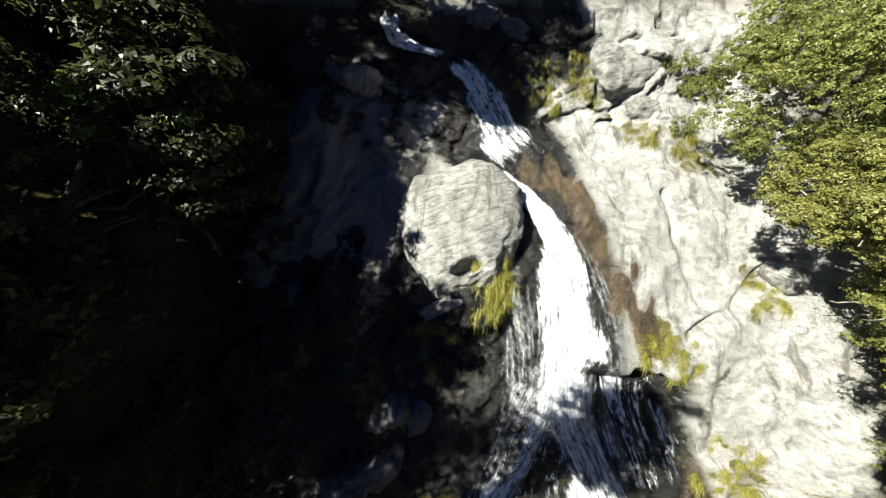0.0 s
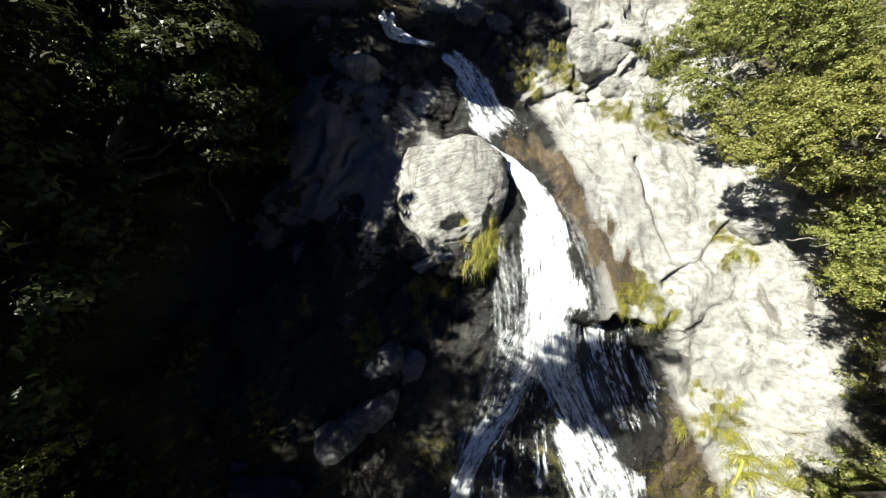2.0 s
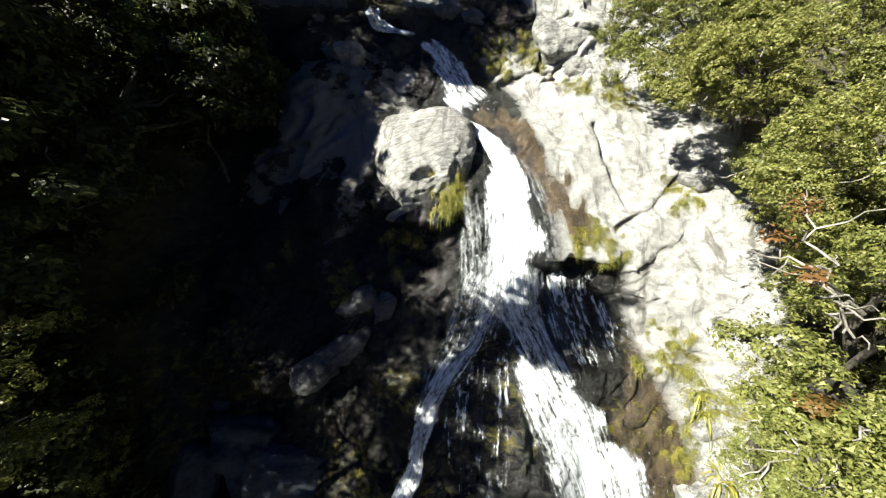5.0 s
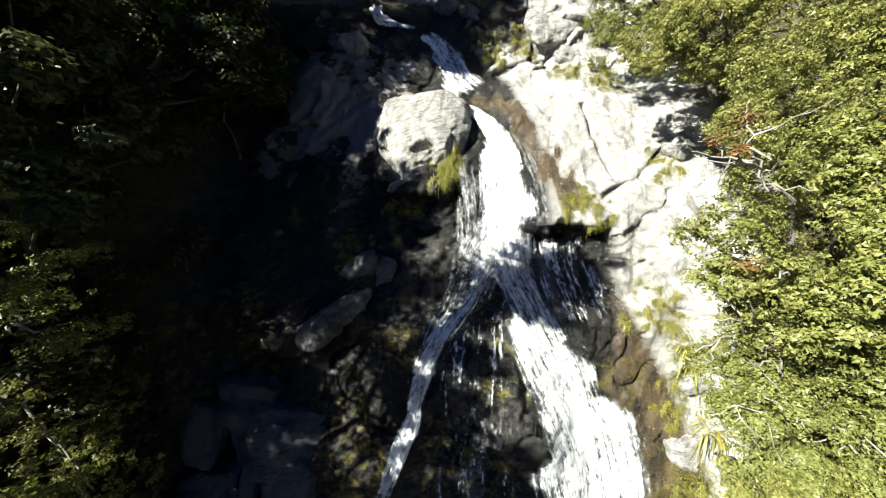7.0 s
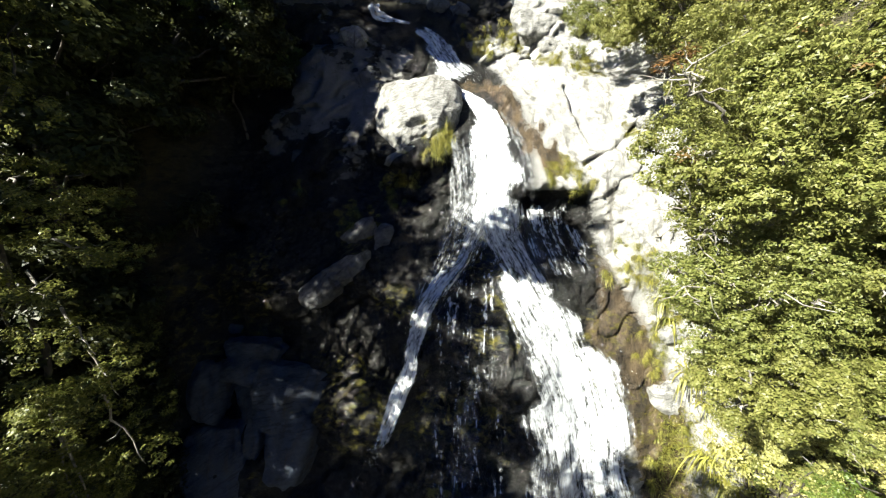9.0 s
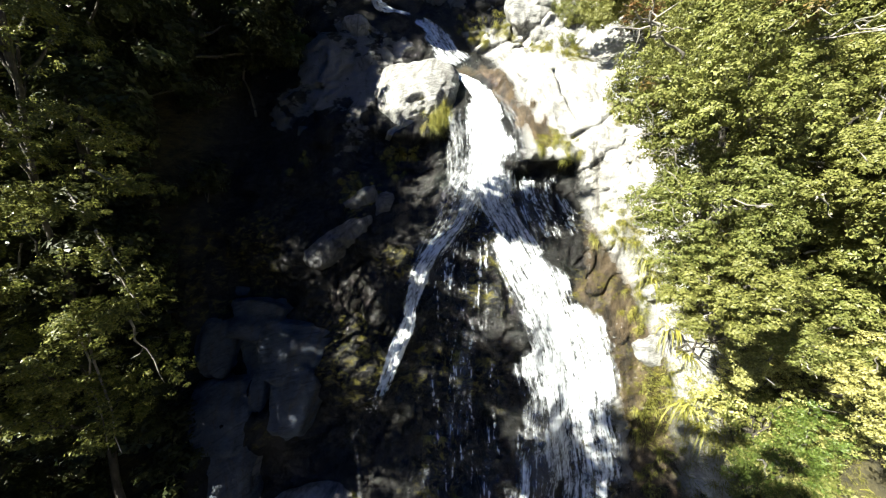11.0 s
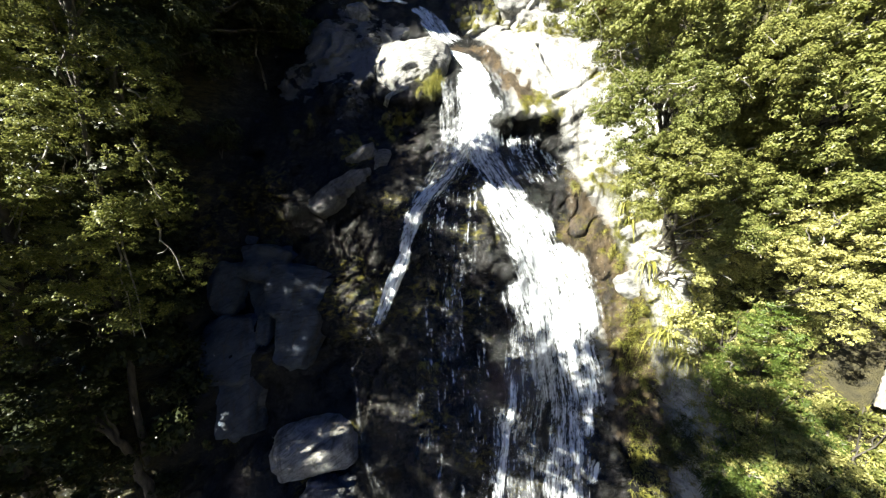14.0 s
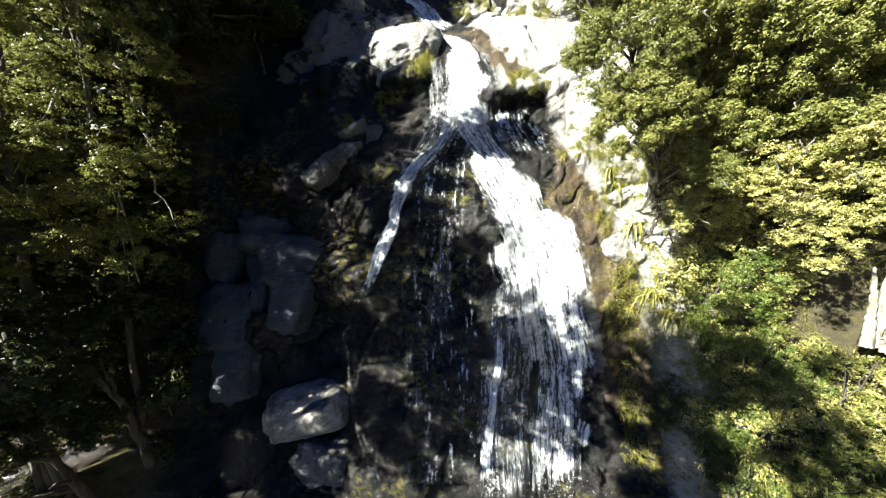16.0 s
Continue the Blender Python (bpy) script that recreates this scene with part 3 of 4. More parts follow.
ROCKS = [
    ((13.4, 10.7, 16.1), (0.85, 0.7, 0.7), (0, 10, 20), "round pale boulder at the edge of the sunlit slab", BOULDER),
    ((9.4, 16.4, 21.9), (0.9, 0.7, 0.6), (-20, 10, 5), "sunlit white rock among sedge", BOULDER),
    ((8.3, 17.3, 23.6), (1.5, 0.9, 1.3), (-30, 15, 5), "pale weathered slab above the upper fall", BOULDER),
    ((-3.9, 16.2, 22.8), (1.0, 0.8, 0.6), (-30, 5, 10), "half-lit grey rock above the shaded face", BOULDER),
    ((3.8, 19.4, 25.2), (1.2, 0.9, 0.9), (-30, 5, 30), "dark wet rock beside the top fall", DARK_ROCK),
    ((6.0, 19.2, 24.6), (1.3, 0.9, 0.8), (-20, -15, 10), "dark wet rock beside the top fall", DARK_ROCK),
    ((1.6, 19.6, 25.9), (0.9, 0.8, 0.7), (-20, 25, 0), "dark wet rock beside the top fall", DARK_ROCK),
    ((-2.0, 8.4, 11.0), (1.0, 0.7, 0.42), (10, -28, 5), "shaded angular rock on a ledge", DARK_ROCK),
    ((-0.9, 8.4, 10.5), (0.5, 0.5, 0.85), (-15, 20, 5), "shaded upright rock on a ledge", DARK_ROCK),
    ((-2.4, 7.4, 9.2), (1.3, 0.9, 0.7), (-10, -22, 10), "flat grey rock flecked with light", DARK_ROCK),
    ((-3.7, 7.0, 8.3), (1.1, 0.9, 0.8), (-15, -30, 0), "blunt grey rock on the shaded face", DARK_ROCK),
    ((-7.2, 6.5, 4.7), (1.75, 1.3, 1.15), (-25, 8, 0), "smooth grey block tinted blue for deep shade", SHADE_BLUE_ROCK),
    ((-5.3, 5.9, 3.2), (2.0, 1.5, 1.9), (-30, 18, 6), "broad rounded grey shoulder of rock tinted blue for deep shade", SHADE_BLUE_ROCK),
    ((-5.0, 5.0, 1.2), (1.25, 1.3, 1.9), (-24, 12, 0), "tapering grey rock tinted blue for deep shade", SHADE_BLUE_ROCK),
    ((-9.2, 5.7, 3.6), (0.95, 1.1, 1.75), (-24, -4, 8), "upright grey slab tinted blue for deep shade", SHADE_BLUE_ROCK),
    ((-8.5, 4.7, 0.6), (1.6, 1.3, 2.1), (-24, -8, 0), "cracked grey slab tinted blue for deep shade", SHADE_BLUE_ROCK),
    ((-6.75, 5.0, 1.6), (0.42, 0.7, 1.2), (-22, 2, 0), "narrow grey strip of rock tinted blue for deep shade", SHADE_BLUE_ROCK),
    ((-7.9, 3.9, -2.0), (1.3, 1.1, 1.9), (-22, -10, 0), "worn grey slab tinted blue for deep shade", SHADE_BLUE_ROCK),
    ((-9.9, 4.1, -1.6), (0.5, 0.8, 1.9), (-20, -8, 0), "tall thin grey slab tinted blue for deep shade", SHADE_BLUE_ROCK),
    ((-7.0, 6.3, 2.9), (1.3, 1.1, 1.5), (-24, -12, 0), "fissured grey block tinted blue for deep shade", SHADE_BLUE_ROCK),
    ((-7.75, 7.3, 6.6), (0.3, 0.3, 0.55), (0, -14, 0), "pointed grey stone in deep shade", SHADE_BLUE_ROCK),
    ((-8.5, 7.2, 6.2), (0.42, 0.35, 0.32), (0, 10, 0), "small blunt grey stone in deep shade", SHADE_BLUE_ROCK),
    ((-6.3, 6.7, 5.55), (0.32, 0.32, 0.32), (0, 0, 30), "small round grey stone on a boulder", SHADE_BLUE_ROCK),
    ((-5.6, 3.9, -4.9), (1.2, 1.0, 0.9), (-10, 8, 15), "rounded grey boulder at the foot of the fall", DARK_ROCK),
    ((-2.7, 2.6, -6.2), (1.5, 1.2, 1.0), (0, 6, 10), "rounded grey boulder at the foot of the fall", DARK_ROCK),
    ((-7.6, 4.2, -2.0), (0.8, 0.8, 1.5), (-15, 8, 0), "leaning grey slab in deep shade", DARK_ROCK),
    ((11.9, 7.4, 6.4), (0.9, 0.7, 0.5), (-10, -12, 0), "sunlit ochre ledge rock", BOULDER),
    ((13.5, 7.0, 7.4), (0.8, 0.6, 0.4), (-10, 12, 0), "sunlit pale rock below the trees", BOULDER),
    ((12.9, 6.5, 6.3), (0.8, 0.5, 0.4), (-12, -22, 0), "sunlit pale ledge rock beside the fall", BOULDER),
    ((13.3, 5.7, 4.6), (0.8, 0.5, 0.4), (-12, -16, 0), "sunlit pale ledge rock beside the fall", BOULDER),
    ((12.7, 5.6, 3.6), (1.0, 0.7, 0.8), (-15, 12, 0), "ochre wet rock beside the fall", BOULDER),
]
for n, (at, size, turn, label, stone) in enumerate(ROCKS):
    boulder("rock", at, size, turn, 10 + n, label, stone, 0.17 if stone is SHADE_BLUE_ROCK else 0.24, 0.035 if stone is SHADE_BLUE_ROCK else 0.06, 5 if max(size) > 1 else 4, 0.8 if stone is BOULDER else 1.25)


# ---- plants ----
def tube(points, radii, sides=7):
    pts, radii = np.array(points, float), np.array(radii, float)
    way = np.gradient(pts, axis=0)
    way /= np.linalg.norm(way, axis=1)[:, None] + 1e-9
    ref = np.where(np.abs(way[:, 2:3]) > 0.9, [[1.0, 0, 0]], [[0, 0, 1.0]])
    a = np.cross(way, ref)
    a /= np.linalg.norm(a, axis=1)[:, None] + 1e-9
    b = np.cross(way, a)
    ang = np.linspace(0, 2 * np.pi, sides, endpoint=False)
    ring = pts[:, None] + radii[:, None, None] * (np.cos(ang)[None, :, None] * a[:, None] + np.sin(ang)[None, :, None] * b[:, None])
    n = len(pts)
    i, j = np.meshgrid(np.arange(n - 1), np.arange(sides), indexing="ij")
    quads = np.stack([i * sides + j, i * sides + (j + 1) % sides, (i + 1) * sides + (j + 1) % sides, (i + 1) * sides + j], -1).reshape(-1, 4)
    return ring.reshape(-1, 3), quads


def bend(rng, a, b, wobble, steps=8, sag=0.0):
    u = np.linspace(0, 1, steps)[:, None]
    path = np.array(a) * (1 - u) + np.array(b) * u
    jitter = rng.normal(0, wobble, (steps, 3)) * np.sin(np.pi * u) 
    path = path + jitter
    path[:, 2] += sag * np.sin(np.pi * u[:, 0])
    return path


def leaves(rng, centres, radii, count, size, up=0.8, hollow=0.5, spread_out=0.3, puff=4.2, each=30):
    """Leaf sprays in small puffs strewn through flattened pads; each spray is its own island."""
    m = max(count // each, 1)
    pad = rng.integers(0, len(centres), m)
    d = rng.normal(0, 1, (m, 3))
    d /= np.linalg.norm(d, axis=1)[:, None]
    d[:, 2] = np.where(rng.random(m) < (0.7 if up > 0.6 else 0.3), np.abs(d[:, 2]), d[:, 2])
    r = hollow + (1 - hollow) * rng.random(m) ** 0.5
    r *= 1 + 0.35 * np.sin(3 * np.arctan2(d[:, 1], d[:, 0]) + pad * 1.7) * rng.random(m)
    heart = centres[pad] + d * r[:, None] * radii[pad]
    big = rng.uniform(0.6, 1.5, m)
    which = np.sort(rng.integers(0, m, count))
    off = rng.normal(0, 1, (count, 3))
    off /= np.linalg.norm(off, axis=1)[:, None]
    off *= rng.random((count, 1)) ** 0.4
    p = heart[which] + off * (big[which] * puff * size)[:, None] * (1, 1, 0.65)
    nrm = rng.normal(0, spread_out, (count, 3)) + d[which] * 0.5 + off * 0.8
    nrm[:, 2] += 0.7 * up
    nrm /= np.linalg.norm(nrm, axis=1)[:, None]
    t = np.cross(nrm, rng.normal(0, 1, (count, 3)))
    t /= np.linalg.norm(t, axis=1)[:, None] + 1e-9
    b = np.cross(nrm, t)
    s = size * rng.uniform(0.6, 1.4, count)[:, None]
    wide = 0.62 * s
    v = np.stack([p - t * s + b * wide, p - t * s - b * wide, p + t * s], 1).reshape(-1, 3)
    return v, np.arange(3 * count).reshape(-1, 3)


def join(pieces):
    vs, fs, n = [], [], 0
    for v, f in pieces:
        vs.append(v), fs.append(f + n)
        n += len(v)
    return np.concatenate(vs), np.concatenate(fs)


def tree(name, root, crown, radii, seed, label, material=BEECH, count=26000, size=0.075, pads=70, limbs=9, twigs=10, girth=0.2, group="trees on the banks", flat=(0.22, 0.42), taper=0.0, clump=(0.34, 0.72), dry=0, front=None, up=0.8, fill=0.5):
    """A tree: a bent tapered trunk, limbs, pale bare twigs and a crown of many leaf sprays in pads."""
    rng = np.random.default_rng(seed)
    root, crown, radii = np.array(root, float), np.array(crown, float), np.array(radii, float)
    base = tagged(new(name), label, "tree", group)
    base.location = root
    top = crown + np.array([0, 0, 0.75 * radii[2]]) - root
    trunk = bend(rng, (0, 0, -0.4), top, 0.18, 12)
    trunk[:, :2] *= (np.linspace(0, 1, 12) ** 1.4 / np.maximum(np.linspace(0, 1, 12), 0.01))[:, None]
    part("trunk", mesh_of("trunk", *tube(trunk, np.linspace(girth, 0.03, 12), 9), BARK), base)
    d = rng.normal(0, 1, (pads, 3))
    d /= np.linalg.norm(d, axis=1)[:, None]
    if front:
        away = (d @ np.array(front) < 0.05) & (rng.random(pads) < 0.75)
        d[away] -= 2 * (d[away] @ np.array(front))[:, None] * np.array(front)
    off = d * (0.45 + 0.55 * rng.random((pads, 1)) ** 0.5)
    if taper:
        off[:, 2] = rng.uniform(-1, 1, pads)
        off[:, :2] = d[:, :2] / (np.linalg.norm(d[:, :2], axis=1)[:, None] + 1e-6) * rng.random((pads, 1)) ** fill
    off[:, :2] *= (1 - taper * (0.5 + 0.5 * off[:, 2]))[:, None]
    ctr = crown - root + off * radii
    pr = np.stack([rng.uniform(*clump, pads), rng.uniform(*clump, pads), rng.uniform(*flat, pads)], 1) * (radii.mean() / 2.6)
    bare = []
    order = rng.permutation(pads)
    for m in range(limbs):
        tip = ctr[order[m]]
        h = np.clip((tip[2] - 0.8) / max(top[2], 1), 0.15, 0.95)
        start = np.array([np.interp(h * 0.85, np.linspace(0, 1, 12), trunk[:, c]) for c in range(3)])
        path = bend(rng, start, tip, 0.12, 8, 0.15)
        part("limb", mesh_of("limb", *tube(path, np.linspace(girth * 0.38, 0.015, 8), 6), BARK), base)
    for m in range(twigs):
        tip = ctr[order[(limbs + m) % pads]] + rng.normal(0, 0.3, 3)
        start = tip - (tip - (crown - root)) * rng.uniform(0.25, 0.5)
        path = bend(rng, start, tip * 1.0 + (tip - start) * 0.25, 0.05, 7)
        bare.append(tube(path, np.linspace(0.04, 0.010, 7), 5))
        side = bend(rng, path[3], path[3] + rng.normal(0, 0.35, 3), 0.05, 5)
        bare.append(tube(side, np.linspace(0.025, 0.008, 5), 4))
    if bare:
        part("deadwood", mesh_of("deadwood", *join(bare), DEAD), base, "bleached bare twigs", "stuff")
    if dry:
        at = order[-dry:]
        part("dry_foliage", mesh_of("dry_foliage", *leaves(rng, ctr[at] + (0, -0.25, 0.15), pr[at] * 0.8, 260 * dry, size * 1.3), RUST), base, "rust-brown dead leaves", "stuff")
    part("crown", mesh_of("crown", *leaves(rng, ctr, pr, count, size, up), material, False), base, "", "stuff")
    return base


def bank(x, z, sink=0.2):
    p = ground_point(x, z)
    return (p.x, p.y + sink, p.z)


# the right bank, its crowns lean out over the stream
RIGHT_TREES = [
    ((14.8, 17.5), (11.8, 11.6, 22.6), (2.7, 2.7, 2.3)),
    ((15.5, 14.5), (12.0, 8.2, 20.0), (2.6, 2.3, 1.5)),
    ((17.5, 15.0), (16.6, 10.8, 21.0), (3.2, 3.0, 2.8)),
    ((15.5, 9.0), (12.8, 3.2, 16.6), (3.1, 2.8, 2.6)),
    ((14.3, 5.5), (9.9, 0.3, 14.1), (2.5, 1.9, 2.3)),
    ((15.5, 4.0), (13.6, 0.9, 13.2), (2.5, 2.0, 1.9)),
    ((14.2, 6.5), (9.9, 0.3, 10.6), (2.0, 1.6, 1.9)),
    ((18.0, 6.0), (15.6, 0.9, 15.6), (2.2, 1.8, 2.2)),
    ((19.0, 12.0), (18.2, 4.5, 19.5), (3.6, 3.2, 3.4)),
    ((20.5, 3.0), (20.6, -0.6, 11.0), (2.8, 2.2, 3.2)),
    ((23.5, 8.0), (22.5, 0.5, 17.5), (4.0, 3.6, 4.2)),
    ((15.5, 12.0), (14.5, 7.0, 17.0), (2.4, 2.2, 2.0)),
    ((21.0, 14.0), (20.5, 9.0, 24.0), (3.8, 3.4, 3.6)),
    ((15.0, 21.0), (14.8, 14.5, 26.0), (3.2, 3.0, 3.2)),
    ((16.5, 5.0), (12.4, 0.6, 9.3), (1.6, 1.2, 1.4)),
    ((20.0, 4.0), (18.8, -0.5, 8.4), (2.0, 1.5, 1.9)),
    ((17.0, 5.0), (15.2, 0.0, 8.0), (1.7, 1.3, 1.6)),
    ((16.0, 5.0), (14.6, -0.5, 10.6), (2.0, 1.4, 1.6)),
    ((18.5, 5.0), (17.6, -1.0, 11.0), (2.0, 1.5, 1.8)),
    ((14.6, 6.5), (14.2, 4.4, 8.6), (1.2, 1.1, 1.3)),
    ((19.5, 3.0), (15.6, -1.2, 13.0), (2.3, 1.7, 1.8)),
    ((19.0, 8.0), (16.6, 1.6, 18.4), (2.6, 2.4, 1.8)),
    ((18.5, 5.0), (17.0, -0.3, 7.6), (1.6, 1.2, 1.5)),
    ((15.5, 6.0), (12.7, -0.5, 11.7), (1.5, 1.3, 1.1)),
    ((15.0, 6.5), (13.4, 2.0, 9.4), (1.5, 1.5, 1.6)),
    ((14.4, 5.0), (10.3, -0.3, 8.7), (1.4, 1.2, 1.3)),
]
for n, ((x, z), crown, radii) in enumerate(RIGHT_TREES):
    near, close = n in (0, 1, 3, 4, 5), n in (6, 14, 23, 25)
    tree("beech_tree", bank(x, z), crown, radii, 100 + n, "sunlit olive-green beech leaning out over the stream from its bank", BEECH, 52000 if close else 76000 if near else 16000 if n in (8, 10, 12, 13) else 30000, 0.034 if near else 0.031 if close else 0.065 if n in (8, 10, 12, 13) else 0.042, 70 if near or close else 56, 9, 9, 0.2 if n < 14 else 0.11, "trees on the banks", (0.42, 0.66), 0.0, (0.34, 0.6), 3 if n in (2, 3, 4, 7) else 0, (-0.6, -0.75, 0.28), 0.35)

# small trees and tall shrubs that stand out from the bank below them
SMALL_TREES = [
    ((16.4, 1.9, 3.4), (1.5, 1.1, 1.4), PALE), ((17.2, 1.5, 5.9), (1.4, 1.1, 1.3), PALE),
    ((15.2, 2.0, 5.7), (1.2, 1.0, 1.2), PALE), ((15.2, 1.6, 0.9), (1.5, 1.2, 1.3), FRESH),
    ((14.6, 1.9, 7.1), (1.3, 1.1, 1.1), BEECH), ((14.3, 1.0, 8.9), (1.5, 1.2, 1.3), BEECH), ((13.5, 2.2, 8.0), (1.2, 1.0, 1.1), BEECH),
    ((17.3, 1.8, 8.5), (1.6, 1.2, 1.4), BEECH), ((18.9, 1.8, 7.2), (1.6, 1.2, 1.5), BEECH), ((16.0, 1.6, 8.9), (1.4, 1.1, 1.3), BEECH),
    ((16.4, 1.2, -1.6), (1.4, 1.1, 1.2), PALE), ((16.9, 0.8, -0.8), (1.0, 0.9, 1.0), FRESH),
    ((14.6, -0.5, 6.5), (1.2, 0.9, 1.2), PALE), ((16.5, -1.0, 7.0), (1.3, 0.9, 1.3), PALE), ((18.4, -1.4, 7.0), (1.4, 1.0, 1.4), PALE), ((15.6, -0.8, 4.8), (1.2, 0.9, 1.2), PALE), ((16.9, -1.0, 5.7), (1.2, 0.9, 1.2), PALE), ((13.9, 1.0, 6.9), (0.9, 0.8, 1.0), BEECH), ((13.1, 0.1, 7.3), (1.0, 0.8, 1.2), BEECH), ((12.9, 1.4, 5.6), (0.7, 0.6, 0.9), PALE),
    ((16.2, 1.4, 6.9), (1.4, 1.0, 1.3), PALE), ((20.2, 0.4, 6.2), (1.5, 1.1, 1.5), PALE),
    ((15.6, 1.4, 2.9), (1.2, 0.9, 1.2), FRESH), 
    ((15.4, 1.2, -3.2), (1.2, 0.9, 1.1), FRESH), ((18.6, 0.0, -3.4), (1.4, 1.0, 1.3), PALE),
]
LOOKS = {PALE.name: "pale grey-green", FRESH.name: "fresh green", BEECH.name: "olive-green"}
for n, (crown, radii, material) in enumerate(SMALL_TREES):
    tree("small_tree", bank(crown[0] + 0.5, crown[2] - 1.7), crown, radii, 150 + n, LOOKS[material.name] + " small tree on the sunlit bank", material, 9500, 0.029, 30, 4, 2, 0.07, "small trees on the bank", (0.45, 0.8), 0.0, (0.6, 1.0), 0, (-0.5, -0.8, 0.33), 0.2)

# the left bank, mostly in its own shade, deepened by the leaf colour
LEFT_TREES = [
    ((-11.4, -4.5), (-9.2, 0.4, 12.9), (3.6, 2.8, 8.7), 140000, 150, SUN_BEECH, 0.4),
    ((-16.5, 0.0), (-15.6, 0.6, 14.0), (3.0, 2.6, 7.0), 34000, 90, SUN_BEECH, 0.3),
    ((-13.5, 14.0), (-11.2, 10.6, 23.8), (2.0, 2.0, 4.2), 15000, 90, SHADE_LEAF, 0.1),
    ((-13.5, 11.0), (-10.8, 5.6, 20.0), (2.1, 2.2, 3.8), 15000, 90, SHADE_LEAF, 0.1),
    ((-13.0, 6.0), (-9.9, 3.4, 18.6), (2.0, 1.7, 4.4), 15000, 80, SHADE_LEAF, 0.1),
    ((-11.5, 19.0), (-10.8, 11.6, 24.8), (2.3, 2.3, 4.6), 14000, 80, SHADE_LEAF, 0.1),
    # these two crowns hang above the view, added to shade the top falls
    ((-11.5, 22.5), (-7.2, 11.6, 30.4), (2.7, 2.2, 2.8), 13000, 70, SHADE_LEAF, 0.1),
    ((-7.5, 27.0), (-4.2, 13.6, 33.0), (3.0, 2.2, 2.4), 12000, 60, SHADE_LEAF, 0.1),
    ((-15.5, 10.0), (-14.4, 4.6, 20.0), (3.0, 2.8, 4.6), 14000, 80, SHADE_LEAF, 0.1),
    ((-17.5, 8.0), (-17.4, 2.6, 20.0), (3.0, 2.6, 6.0), 14000, 80, SHADE_LEAF, 0.1),
    ((-15.5, 17.0), (-14.6, 8.8, 26.0), (3.2, 3.0, 5.6), 14000, 80, SHADE_LEAF, 0.1),
    ((-14.0, 23.0), (-13.4, 13.4, 29.5), (3.2, 3.0, 5.0), 13000, 70, SHADE_LEAF, 0.1),
    ((-13.5, 6.0), (-13.2, 4.0, 13.5), (2.2, 2.0, 5.0), 12000, 80, SHADE_LEAF, 0.1),
    ((-14.0, 3.0), (-13.0, 4.8, 7.5), (2.4, 2.0, 5.0), 12000, 70, SHADE_LEAF, 0.2),
    ((-13.5, -6.0), (-12.6, -2.2, 2.6), (2.4, 2.2, 4.6), 20000, 80, SHADE_LEAF, 0.2),
    ((-12.0, -7.0), (-12.0, -4.4, -0.6), (2.2, 2.0, 3.4), 16000, 70, SHADE_LEAF, 0.2),
    # rows with BEECH stand out of view, added to cast shade on the face
    ((-16.5, -6.8), (-12.2, -7.4, 15.1), (1.9, 2.0, 4.6), 22000, 80, BEECH, 0.1),
    ((-14.0, -2.5), (-7.6, -2.3, 22.6), (1.6, 1.3, 1.5), 8000, 40, BEECH, 0.1),
    ((-14.5, -2.5), (-7.6, -2.9, 24.9), (1.5, 1.2, 1.3), 7000, 34, BEECH, 0.1),
    ((-13.0, 14.0), (-8.1, 10.3, 21.5), (2.0, 2.0, 2.8), 21000, 96, SHADE_LEAF, 0.1),
    ((-17.0, -5.5), (-13.5, -8.6, 9.2), (2.2, 1.8, 2.2), 9000, 44, BEECH, 0.1),
    ((-13.0, -6.0), (-7.4, -7.6, 9.6), (2.6, 2.6, 3.2), 8000, 50, BEECH, 0.1),
    ((-16.0, -5.0), (-7.4, -10.2, 15.2), (3.0, 2.2, 3.0), 10000, 60, BEECH, 0.1),
    ((-16.0, -6.5), (-13.6, -5.6, 21.6), (2.2, 1.8, 2.2), 7000, 24, BEECH, 0.1),
    ((-19.0, -6.0), (-18.1, -3.8, 25.2), (2.4, 2.0, 2.4), 8000, 26, BEECH, 0.1),
    ((-13.0, -6.5), (-15.0, -4.6, 9.6), (2.6, 1.8, 3.4), 15000, 60, BEECH, 0.1),
    ((-13.0, 2.0), (-11.6, 2.4, 6.8), (2.3, 2.0, 5.0), 26000, 80, SHADE_LEAF, 0.2),
    ((-11.0, -5.5), (-11.2, -0.9, 0.4), (1.6, 1.5, 2.8), 9000, 40, SHADE_LEAF, 0.2),
]
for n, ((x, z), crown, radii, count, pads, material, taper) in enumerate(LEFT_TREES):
    tree("beech_tree", bank(x, z), crown, radii, 200 + n, "tall beech in layered sprays on the shaded bank", material, int(count * 1.6) if material is SHADE_LEAF and crown[2] > 5 else count, 0.038 if n == 0 else 0.06 if n == 1 else 0.075 if crown[2] < 5 else 0.1, pads, 5 if crown[2] < 5 else 14, 18 if n < 2 else 4, 0.17 if n < 2 else 0.24, "trees on the banks", (0.2, 0.34) if n == 0 else (0.3, 0.5) if material is SHADE_LEAF else (0.14, 0.28), taper, (0.26, 0.6) if n == 0 else (0.45, 1.0), 0, (-0.2, -0.97, 0.1) if n == 0 else None, 0.7, 0.3 if n == 0 else 0.5)


# unseen trees behind the path, added to shade the lower face and bank
tree("beech_tree", (-6.5, -17.0, -7.7), (-3.4, -10.9, 14.3), (2.6, 2.0, 2.6), 255, "unseen tall beech on the valley floor, added for its shade", BEECH, 10000, 0.1, 40, 10, 4, 0.26, "trees on the banks", (0.3, 0.5), 0.1, (0.4, 0.8))
